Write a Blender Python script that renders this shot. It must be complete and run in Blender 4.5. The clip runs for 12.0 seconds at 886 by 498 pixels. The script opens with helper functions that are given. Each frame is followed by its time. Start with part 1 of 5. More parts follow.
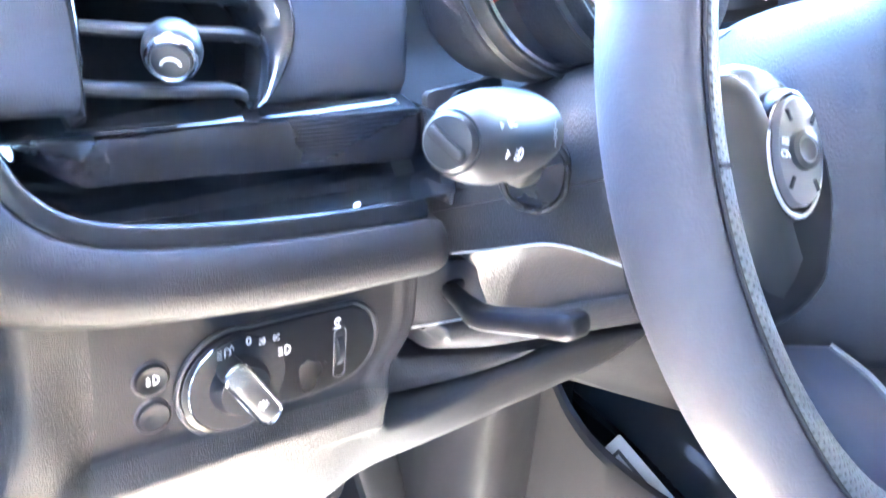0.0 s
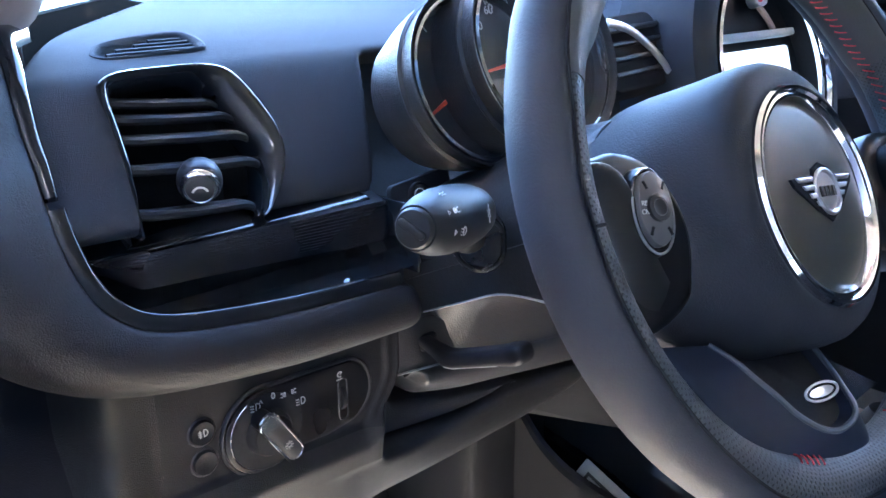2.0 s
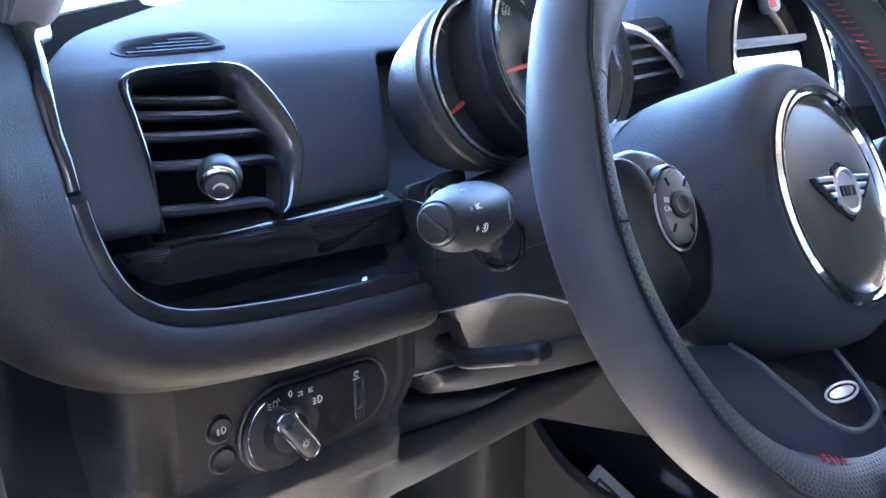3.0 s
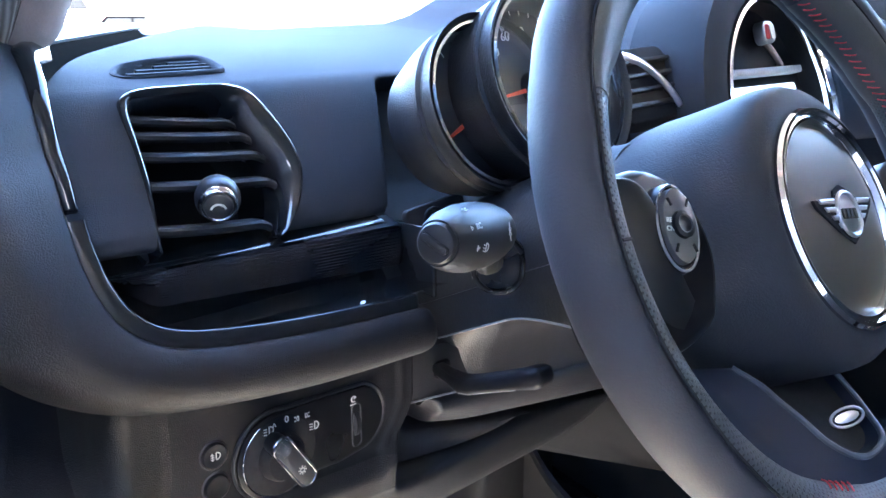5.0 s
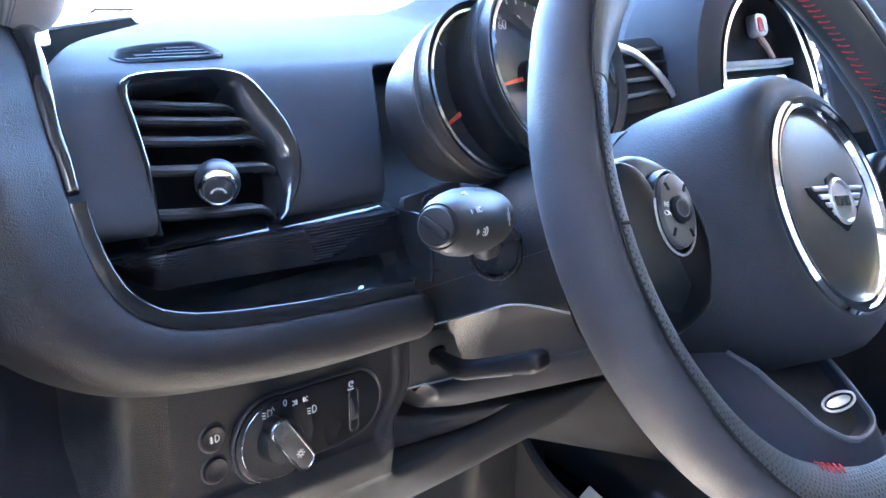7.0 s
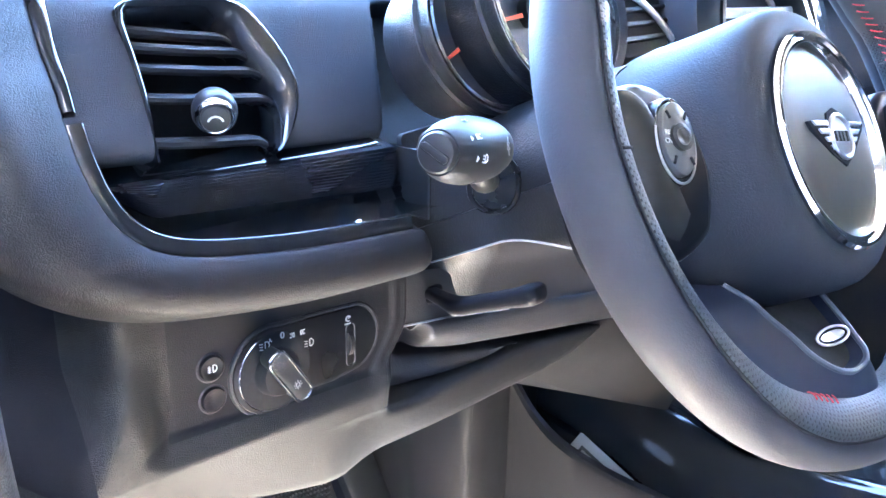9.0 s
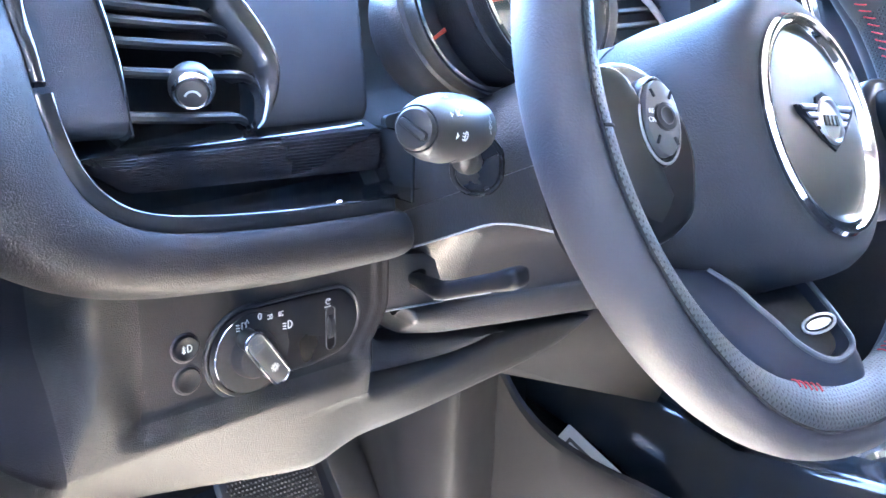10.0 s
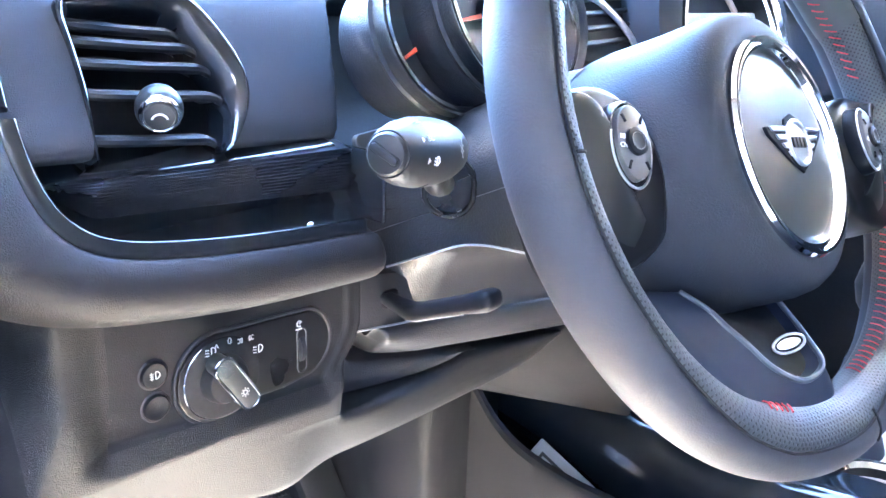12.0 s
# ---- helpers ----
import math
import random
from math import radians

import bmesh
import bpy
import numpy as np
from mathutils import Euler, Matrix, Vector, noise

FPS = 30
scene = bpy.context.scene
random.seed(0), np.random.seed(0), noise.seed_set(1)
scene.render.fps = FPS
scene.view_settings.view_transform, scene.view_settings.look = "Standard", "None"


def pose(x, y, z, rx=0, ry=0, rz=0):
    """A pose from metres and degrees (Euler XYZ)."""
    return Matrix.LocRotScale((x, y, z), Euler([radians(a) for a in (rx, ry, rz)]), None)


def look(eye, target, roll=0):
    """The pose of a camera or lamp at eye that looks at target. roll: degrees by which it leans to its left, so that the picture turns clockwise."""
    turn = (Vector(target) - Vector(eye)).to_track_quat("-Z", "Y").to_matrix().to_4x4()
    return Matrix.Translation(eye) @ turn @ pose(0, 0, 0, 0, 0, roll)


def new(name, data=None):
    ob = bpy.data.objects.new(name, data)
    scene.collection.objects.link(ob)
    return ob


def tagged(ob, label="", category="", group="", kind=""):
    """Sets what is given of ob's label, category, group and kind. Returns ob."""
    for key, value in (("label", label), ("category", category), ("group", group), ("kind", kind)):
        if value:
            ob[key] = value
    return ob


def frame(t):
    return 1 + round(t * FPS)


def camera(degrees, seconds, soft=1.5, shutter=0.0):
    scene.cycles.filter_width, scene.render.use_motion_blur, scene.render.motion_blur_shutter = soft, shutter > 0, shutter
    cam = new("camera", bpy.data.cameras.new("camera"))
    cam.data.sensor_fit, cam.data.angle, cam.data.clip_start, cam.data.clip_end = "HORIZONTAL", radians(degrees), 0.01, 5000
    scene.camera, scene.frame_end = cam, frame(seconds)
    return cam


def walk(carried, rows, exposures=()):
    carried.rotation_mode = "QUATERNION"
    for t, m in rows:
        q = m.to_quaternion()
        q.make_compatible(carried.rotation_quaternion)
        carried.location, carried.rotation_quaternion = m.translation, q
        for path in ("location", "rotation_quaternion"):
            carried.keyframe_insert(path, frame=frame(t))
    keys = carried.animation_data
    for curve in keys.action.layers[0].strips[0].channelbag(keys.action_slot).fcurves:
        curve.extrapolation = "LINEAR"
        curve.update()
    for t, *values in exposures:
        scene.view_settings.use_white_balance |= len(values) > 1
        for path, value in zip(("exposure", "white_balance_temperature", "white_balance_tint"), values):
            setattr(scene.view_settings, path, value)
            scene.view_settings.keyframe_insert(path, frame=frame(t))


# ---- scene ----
cam = camera(54.9, 12.0, shutter=0.5)
PATH = [
    (0, (-0.696, -0.099, 0.929), (0.52, 1.287, 0.153), 4.9),
    (0.3, (-0.703, -0.088, 0.94), (0.54, 1.287, 0.188), 3.9),
    (0.5, (-0.719, -0.084, 0.935), (0.544, 1.286, 0.211), 5.3),
    (0.6, (-0.727, -0.084, 0.928), (0.542, 1.282, 0.203), 6.0),
    (0.8, (-0.722, -0.084, 0.921), (0.587, 1.258, 0.223), 4.7),
    (1, (-0.725, -0.084, 0.931), (0.586, 1.26, 0.24), 2.8),
    (1.2, (-0.741, -0.088, 0.948), (0.576, 1.271, 0.301), -0.1),
    (1.4, (-0.747, -0.144, 0.944), (0.558, 1.233, 0.311), 0.5),
    (1.5, (-0.753, -0.153, 0.944), (0.572, 1.204, 0.309), 0.4),
    (2, (-0.764, -0.173, 0.964), (0.545, 1.205, 0.342), -0.6),
    (2.5, (-0.769, -0.169, 0.964), (0.536, 1.217, 0.35), -0.6),
    (3, (-0.771, -0.169, 0.958), (0.537, 1.22, 0.36), -0.4),
    (3.5, (-0.771, -0.169, 0.959), (0.541, 1.24, 0.417), -0.5),
    (3.7, (-0.771, -0.168, 0.958), (0.54, 1.244, 0.421), -0.4),
    (5.5, (-0.772, -0.166, 0.949), (0.569, 1.227, 0.439), 0.0),
    (6, (-0.776, -0.166, 0.949), (0.567, 1.222, 0.433), 0.2),
    (6.5, (-0.778, -0.167, 0.951), (0.565, 1.221, 0.429), 0.1),
    (7, (-0.778, -0.166, 0.946), (0.572, 1.212, 0.419), 0.3),
    (7.5, (-0.779, -0.166, 0.938), (0.574, 1.202, 0.392), 0.5),
    (7.7, (-0.784, -0.166, 0.927), (0.557, 1.195, 0.338), 0.9),
    (9.5, (-0.781, -0.167, 0.931), (0.57, 1.175, 0.32), 1.0),
    (10, (-0.773, -0.169, 0.921), (0.577, 1.173, 0.306), 1.7),
    (10.5, (-0.77, -0.166, 0.924), (0.604, 1.151, 0.308), 1.9),
    (11, (-0.764, -0.164, 0.923), (0.64, 1.121, 0.308), 2.2),
    (11.5, (-0.769, -0.163, 0.927), (0.635, 1.125, 0.322), 2.1),
    (12, (-0.77, -0.165, 0.928), (0.63, 1.132, 0.329), 2.0),
]
EXPOSURES = [(t, s + 1.12, 5550.0, 10.0) for t, s in ((0.0, 8.90), (0.5, 7.95), (1.0, 7.90), (1.5, 7.55), (2.0, 6.30), (2.5, 5.70), (3.0, 6.60), (3.5, 6.65), (5.5, 6.50), (6.0, 6.80), (6.5, 7.05), (7.0, 6.95), (7.5, 6.85), (9.5, 8.00), (12.0, 8.10))]
walk(cam, [(t, look(eye, target, roll)) for t, eye, target, roll in PATH], EXPOSURES)

# ------------------------------------------------------------------ light
SUN_EL, SUN_AZ = 55.0, 225.0
world = bpy.data.worlds.new("sky")
world.use_nodes = True
scene.world = world
wn = world.node_tree.nodes
sky = wn.new("ShaderNodeTexSky")
sky.sky_type, sky.sun_disc = "NISHITA", False
sky.sun_elevation, sky.sun_rotation = radians(SUN_EL), radians(SUN_AZ)
world.node_tree.links.new(sky.outputs[0], wn["Background"].inputs[0])
wn["Background"].inputs[1].default_value = 0.045
sun = new("sun", bpy.data.lights.new("sun", "SUN"))
sun.data.energy, sun.data.angle, sun.data.color = 5.0, radians(0.5), (1.0, 0.93, 0.84)
sun.matrix_world = look((0, 0, 0), (-math.sin(radians(SUN_AZ)) * math.cos(radians(SUN_EL)), -math.cos(radians(SUN_AZ)) * math.cos(radians(SUN_EL)), -math.sin(radians(SUN_EL))))


# ------------------------------------------------------------------ materials
def material(name, color, rough=0.5, metal=0.0, vary=0.12, grain=0.0, grain_scale=900.0, kind="noise", coat=0.0, smear=0.08, spec=0.5):
    """Principled material: colour varied at two scales, roughness smears, and fine relief."""
    m = bpy.data.materials.new(name)
    m.use_nodes = True
    nt = m.node_tree
    b = nt.nodes["Principled BSDF"]
    b.inputs["Metallic"].default_value = metal
    b.inputs["Coat Weight"].default_value = coat
    b.inputs["Coat Roughness"].default_value = 0.04
    b.inputs["Specular IOR Level"].default_value = spec
    co = nt.nodes.new("ShaderNodeTexCoord")
    big = nt.nodes.new("ShaderNodeTexNoise")
    big.inputs["Scale"].default_value, big.inputs["Detail"].default_value = 14.0, 5.0
    nt.links.new(co.outputs["Object"], big.inputs["Vector"])
    fine = nt.nodes.new("ShaderNodeTexNoise")
    fine.inputs["Scale"].default_value, fine.inputs["Detail"].default_value = 420.0, 3.0
    nt.links.new(co.outputs["Object"], fine.inputs["Vector"])
    add = nt.nodes.new("ShaderNodeMath")
    add.operation = "ADD"
    nt.links.new(big.outputs[0], add.inputs[0])
    nt.links.new(fine.outputs[0], add.inputs[1])
    ramp = nt.nodes.new("ShaderNodeMapRange")
    ramp.inputs["From Min"].default_value, ramp.inputs["From Max"].default_value = 0.6, 1.4
    ramp.inputs["To Min"].default_value, ramp.inputs["To Max"].default_value = 1 - vary, 1 + vary
    nt.links.new(add.outputs[0], ramp.inputs["Value"])
    mul = nt.nodes.new("ShaderNodeVectorMath")
    mul.operation = "MULTIPLY"
    mul.inputs[0].default_value = color
    nt.links.new(ramp.outputs[0], mul.inputs[1])
    nt.links.new(mul.outputs[0], b.inputs["Base Color"])
    rr = nt.nodes.new("ShaderNodeMapRange")
    rr.inputs["From Min"].default_value, rr.inputs["From Max"].default_value = 0.3, 0.7
    rr.inputs["To Min"].default_value, rr.inputs["To Max"].default_value = max(0.02, rough - smear), rough + smear
    nt.links.new(big.outputs[0], rr.inputs["Value"])
    nt.links.new(rr.outputs[0], b.inputs["Roughness"])
    if grain:
        bump = nt.nodes.new("ShaderNodeBump")
        bump.inputs["Strength"].default_value, bump.inputs["Distance"].default_value = grain, 0.0006
        if kind == "leather":
            warp = nt.nodes.new("ShaderNodeTexNoise")
            warp.inputs["Scale"].default_value = 160.0
            nt.links.new(co.outputs["Object"], warp.inputs["Vector"])
            mixv = nt.nodes.new("ShaderNodeVectorMath")
            mixv.operation = "MULTIPLY_ADD"
            mixv.inputs[1].default_value = (0.004, 0.004, 0.004)
            nt.links.new(warp.outputs["Color"], mixv.inputs[0])
            nt.links.new(co.outputs["Object"], mixv.inputs[2])
            tex = nt.nodes.new("ShaderNodeTexVoronoi")
            tex.inputs["Scale"].default_value = grain_scale
            nt.links.new(mixv.outputs[0], tex.inputs["Vector"])
            src = tex.outputs["Distance"]
            bump.invert = True
        else:
            tex = nt.nodes.new("ShaderNodeTexNoise")
            tex.inputs["Scale"].default_value, tex.inputs["Detail"].default_value = grain_scale, 4.0
            nt.links.new(co.outputs["Object"], tex.inputs["Vector"])
            src = tex.outputs[0]
        nt.links.new(src, bump.inputs["Height"])
        nt.links.new(bump.outputs[0], b.inputs["Normal"])
    return m


def perforated(name, color, rough, pitch):
    """Leather with rows of punched holes, laid out by the mesh's UV map in metres."""
    m = material(name, color, rough, grain=0.25, grain_scale=700.0, kind="leather")
    nt = m.node_tree
    b = nt.nodes["Principled BSDF"]
    uv = nt.nodes.new("ShaderNodeUVMap")
    sc = nt.nodes.new("ShaderNodeVectorMath")
    sc.operation = "SCALE"
    sc.inputs["Scale"].default_value = 1.0 / pitch
    nt.links.new(uv.outputs[0], sc.inputs[0])
    rot = nt.nodes.new("ShaderNodeVectorRotate")
    rot.rotation_type = "Z_AXIS"
    rot.inputs["Angle"].default_value = radians(45)
    nt.links.new(sc.outputs[0], rot.inputs["Vector"])
    fr = nt.nodes.new("ShaderNodeVectorMath")
    fr.operation = "FRACTION"
    nt.links.new(rot.outputs[0], fr.inputs[0])
    off = nt.nodes.new("ShaderNodeVectorMath")
    off.operation = "DISTANCE"
    off.inputs[1].default_value = (0.5, 0.5, 0.0)
    nt.links.new(fr.outputs[0], off.inputs[0])
    hole = nt.nodes.new("ShaderNodeMapRange")
    hole.inputs["From Min"].default_value, hole.inputs["From Max"].default_value = 0.2, 0.3
    nt.links.new(off.outputs["Value"], hole.inputs["Value"])
    old = b.inputs["Base Color"].links[0].from_socket
    mul = nt.nodes.new("ShaderNodeVectorMath")
    mul.operation = "SCALE"
    nt.links.new(old, mul.inputs[0])
    up = nt.nodes.new("ShaderNodeMapRange")
    up.inputs["To Min"].default_value = 0.12
    nt.links.new(hole.outputs[0], up.inputs["Value"])
    nt.links.new(up.outputs[0], mul.inputs["Scale"])
    nt.links.new(mul.outputs[0], b.inputs["Base Color"])
    bump2 = nt.nodes.new("ShaderNodeBump")
    bump2.inputs["Strength"].default_value, bump2.inputs["Distance"].default_value = 0.7, 0.0006
    nt.links.new(hole.outputs[0], bump2.inputs["Height"])
    oldn = b.inputs["Normal"].links[0].from_socket
    nt.links.new(oldn, bump2.inputs["Normal"])
    nt.links.new(bump2.outputs[0], b.inputs["Normal"])
    return m


def woven(name, dark, light, scale, rough=0.8):
    """Ribbed cloth: fine parallel ribs with noise."""
    m = material(name, dark, rough, vary=0.2)
    nt = m.node_tree
    b = nt.nodes["Principled BSDF"]
    co = nt.nodes.new("ShaderNodeTexCoord")
    wave = nt.nodes.new("ShaderNodeTexWave")
    wave.bands_direction = "DIAGONAL"
    wave.inputs["Scale"].default_value, wave.inputs["Distortion"].default_value = scale, 0.6
    nt.links.new(co.outputs["Object"], wave.inputs["Vector"])
    ramp = nt.nodes.new("ShaderNodeMix")
    ramp.data_type = "RGBA"
    ramp.inputs[6].default_value, ramp.inputs[7].default_value = (*dark, 1), (*light, 1)
    nt.links.new(wave.outputs[0], ramp.inputs[0])
    nt.links.new(ramp.outputs[2], b.inputs["Base Color"])
    bump = nt.nodes.new("ShaderNodeBump")
    bump.inputs["Strength"].default_value, bump.inputs["Distance"].default_value = 0.6, 0.0008
    nt.links.new(wave.outputs[0], bump.inputs["Height"])
    nt.links.new(bump.outputs[0], b.inputs["Normal"])
    return m


def glowing(name, color, strength):
    m = bpy.data.materials.new(name)
    m.use_nodes = True
    b = m.node_tree.nodes["Principled BSDF"]
    b.inputs["Base Color"].default_value = (*color, 1)
    b.inputs["Emission Color"].default_value = (*color, 1)
    b.inputs["Emission Strength"].default_value = strength
    return m


def clear_glass(name, gloss=0.05):
    m = bpy.data.materials.new(name)
    m.use_nodes = True
    nt = m.node_tree
    tr, gl, mx = nt.nodes.new("ShaderNodeBsdfTransparent"), nt.nodes.new("ShaderNodeBsdfGlossy"), nt.nodes.new("ShaderNodeMixShader")
    gl.inputs["Roughness"].default_value = 0.02
    mx.inputs[0].default_value = gloss
    nt.links.new(tr.outputs[0], mx.inputs[1])
    nt.links.new(gl.outputs[0], mx.inputs[2])
    nt.links.new(mx.outputs[0], nt.nodes["Material Output"].inputs["Surface"])
    return m


M_PAD = material("soft_dash_pad", (0.024, 0.027, 0.033), 0.82, smear=0.02, spec=0.12, grain=0.34, grain_scale=1400.0, kind="leather", vary=0.04)
M_BOLSTER = material("grained_bolster", (0.0098, 0.0098, 0.0112), 0.58, spec=0.22, grain=0.36, grain_scale=1400.0, kind="leather", smear=0.02, vary=0.04)
M_KNEE = material("knee_panel_plastic", (0.0122, 0.0122, 0.0125), 0.52, spec=0.28, grain=0.55, grain_scale=1600.0, kind="leather", smear=0.02, vary=0.04)
M_PANEL = material("matt_switch_panel", (0.018, 0.018, 0.021), 0.48, grain=0.3, grain_scale=1100.0, kind="leather", smear=0.02, vary=0.08)
# dark plastic of lever and caps; also paints shade on panel and post
M_DARKPLASTIC = material("smooth_dark_plastic_and_shade", (0.0085, 0.0085, 0.0105), 0.58, smear=0.02, grain=0.22, grain_scale=1500.0, kind="leather", vary=0.05, spec=0.2)
M_SHROUD = material("column_shroud_plastic", (0.022, 0.022, 0.025), 0.46, grain=0.4, grain_scale=900.0, kind="leather", vary=0.08)
M_PIANO = material("piano_black", (0.014, 0.0155, 0.018), 0.10, vary=0.05, smear=0.005, spec=0.4)
M_TRIM = material("gloss_trim_strip", (0.012, 0.013, 0.015), 0.10, vary=0.1, smear=0.005, spec=0.28)
M_FACE = material("gloss_switch_face", (0.007, 0.007, 0.008), 0.28, spec=0.35, vary=0.05, smear=0.02)
M_RIB = material("ribbed_black", (0.012, 0.013, 0.017), 0.25, vary=0.1)
M_SATIN = material("satin_black", (0.013, 0.014, 0.016), 0.44, spec=0.38, vary=0.08, grain=0.1, grain_scale=1500.0)
M_VOID = material("dark_cavity", (0.017, 0.017, 0.0185), 0.75, vary=0.2, spec=0.12)
M_CHROME = material("chrome", (0.82, 0.83, 0.86), 0.07, metal=1.0, vary=0.03, smear=0.04)
M_SILVER = material("satin_silver", (0.55, 0.56, 0.58), 0.32, metal=1.0, vary=0.05)
M_DISC = material("hub_disc_metal_paint", (0.075, 0.073, 0.062), 0.40, metal=0.6, spec=0.35, vary=0.06, smear=0.05)
M_LEATHER = material("smooth_leather", (0.027, 0.030, 0.039), 0.62, spec=0.3, grain=0.15, grain_scale=900.0, kind="leather", smear=0.02, vary=0.04)
M_GRIP = material("thumb_leather", (0.058, 0.062, 0.060), 0.55, spec=0.35, grain=0.12, grain_scale=900.0, kind="leather", vary=0.05)
# paler grey that paints the highlight on the lower spoke's bevel
M_GLINT = material("spoke_glint_grey", (0.060, 0.068, 0.080), 0.45, spec=0.4, vary=0.05)
M_WING = material("spoke_wing_satin", (0.010, 0.0107, 0.0115), 0.36, spec=0.42, vary=0.04, smear=0.02)
M_PERF = perforated("perforated_leather", (0.044, 0.050, 0.053), 0.5, 0.0022)
M_HUB = material("airbag_cover", (0.024, 0.027, 0.034), 0.66, spec=0.22, grain=0.24, grain_scale=1000.0, kind="leather", smear=0.02, vary=0.04)
M_SPOKEBLACK = material("spoke_satin_black", (0.006, 0.0065, 0.008), 0.36, spec=0.22, vary=0.05, smear=0.03)
M_SPOKE = material("spoke_satin", (0.013, 0.018, 0.033), 0.5, spec=0.25, smear=0.02, vary=0.04, grain=0.08, grain_scale=1600.0)
M_RED = material("red_thread", (0.50, 0.03, 0.04), 0.6, grain=0.5, grain_scale=2500.0)
# pale colour of the display bar, also used to paint highlights on edges
M_PALE = material("pale_bar_and_edge_glint", (0.30, 0.31, 0.31), 0.6, grain=0.6, grain_scale=2000.0)
M_WHITE = material("white_print", (0.50, 0.50, 0.49), 0.5, vary=0.03)
M_NEEDLE = material("orange_needle", (0.75, 0.10, 0.04), 0.4, vary=0.05)
M_DIAL = material("dial_face", (0.030, 0.032, 0.036), 0.4, vary=0.1)
M_BUTTON = material("button_grey", (0.07, 0.071, 0.073), 0.35, vary=0.05)
M_CARPET = material("carpet", (0.026, 0.026, 0.028), 0.9, grain=1.0, grain_scale=1500.0, vary=0.35)
M_TUNNEL = material("tunnel_trim", (0.0135, 0.013, 0.0135), 0.7, spec=0.25, grain=0.3, grain_scale=700.0, vary=0.12)
M_RUBBER = material("pedal_rubber", (0.017, 0.017, 0.018), 0.55, vary=0.15)
M_BEIGE = material("pillar_trim", (0.36, 0.28, 0.24), 0.6, grain=0.3, grain_scale=800.0, vary=0.05)
M_CLOTH = woven("pillar_cloth", (0.13, 0.11, 0.10), (0.30, 0.265, 0.24), 160.0)
M_HEADLINER = material("headliner", (0.24, 0.23, 0.22), 0.9, grain=0.5, grain_scale=900.0)
M_PAPER = material("paper_card", (0.36, 0.35, 0.34), 0.7, vary=0.06)
M_FLECK = material("fleck_white", (0.75, 0.75, 0.74), 0.7, vary=0.04)
M_INK = material("black_ink", (0.03, 0.03, 0.03), 0.6)
M_GROUND = material("sunlit_concrete", (0.64, 0.52, 0.37), 0.85, grain=0.4, grain_scale=60.0, vary=0.15)
# surface of the added light-blocking screens
M_BLOCKER = material("dark_light_blocker", (0.05, 0.055, 0.07), 0.9, grain=0.3, grain_scale=30.0, vary=0.2)
# beige chosen for bounce; the block at the sill is out of view
M_SILLBOUNCE = material("beige_sill_bounce", (0.74, 0.61, 0.44), 0.7, grain=0.3, grain_scale=500.0, vary=0.1)
# colour of the added floor reflector, set for its warm bounce
M_FLOORBOUNCE = material("tan_bounce_sheet", (0.108, 0.088, 0.062), 0.9, grain=0.6, grain_scale=900.0, vary=0.2)
M_FRIT = material("black_screen_frit", (0.004, 0.004, 0.0035), 1.0, smear=0.0, spec=0.0, vary=0.1)
M_COWL = material("dusty_cowl", (0.012, 0.010, 0.0075), 0.7, grain=0.3, grain_scale=500.0, vary=0.12)
M_PAINT = material("car_paint_white", (0.70, 0.70, 0.70), 0.25, coat=1.0, vary=0.03)
M_DARKPAINT = material("dusty_black_paint", (0.0005, 0.0005, 0.0006), 0.8, vary=0.1, spec=0.0)
M_REDPAINT = material("truck_paint_red", (0.5, 0.05, 0.05), 0.3, coat=1.0, vary=0.05)
M_CARGLASS = material("tinted_glass", (0.0012, 0.0014, 0.0015), 0.6, vary=0.1, spec=0.02)
M_LEAF = material("hedge_leaves", (0.07, 0.10, 0.04), 0.7, vary=0.5, grain=1.0, grain_scale=30.0)
M_GLASS = clear_glass("windscreen_glass", 0.03)
M_LENS = clear_glass("instrument_lens", 0.05)
M_CRYSTAL = material("clear_crystal", (0.80, 0.82, 0.85), 0.06, vary=0.02)
M_CRYSTAL.node_tree.nodes["Principled BSDF"].inputs["Transmission Weight"].default_value = 0.9
M_SCREEN = glowing("lit_screen", (0.62, 0.80, 0.95), 0.016)


# ------------------------------------------------------------------ building helpers
def thing(name, label, category, loc=(0, 0, 0), group="", kind=""):
    ob = new(name)
    ob.empty_display_size = 0.02
    ob.location = loc
    return tagged(ob, label, category, group, kind)


def part(name, bm, mat, parent=None, label="", smooth=True, angle=40.0):
    me = bpy.data.meshes.new(name)
    bmesh.ops.recalc_face_normals(bm, faces=bm.faces)
    for f in bm.faces:
        f.smooth = smooth
    if smooth:
        lim = radians(angle)
        for e in bm.edges:
            if len(e.link_faces) == 2 and e.calc_face_angle(0) > lim:
                e.smooth = False
    bm.to_mesh(me)
    bm.free()
    me.materials.append(mat)
    ob = new(name, me)
    if parent:
        ob.parent = parent
        ob.matrix_parent_inverse = parent.matrix_basis.inverted() if parent.parent is None else Matrix.Identity(4)
    if label:
        ob["label"] = label
    return ob


def spline(pts, n=8, closed=False):
    """Catmull-Rom points through pts."""
    p = [Vector(q) for q in pts]
    out, k = [], len(p)
    for i in range(k if closed else k - 1):
        a, b, c, d = (p[(i - 1) % k] if closed or i else p[0] * 2 - p[1], p[i], p[(i + 1) % k], p[(i + 2) % k] if closed or i + 2 < k else p[-1] * 2 - p[-2])
        for j in range(n):
            t = j / n
            out.append(0.5 * (2 * b + (c - a) * t + (2 * a - 5 * b + 4 * c - d) * t * t + (3 * b - a - 3 * c + d) * t ** 3))
    if not closed:
        out.append(p[-1])
    return out


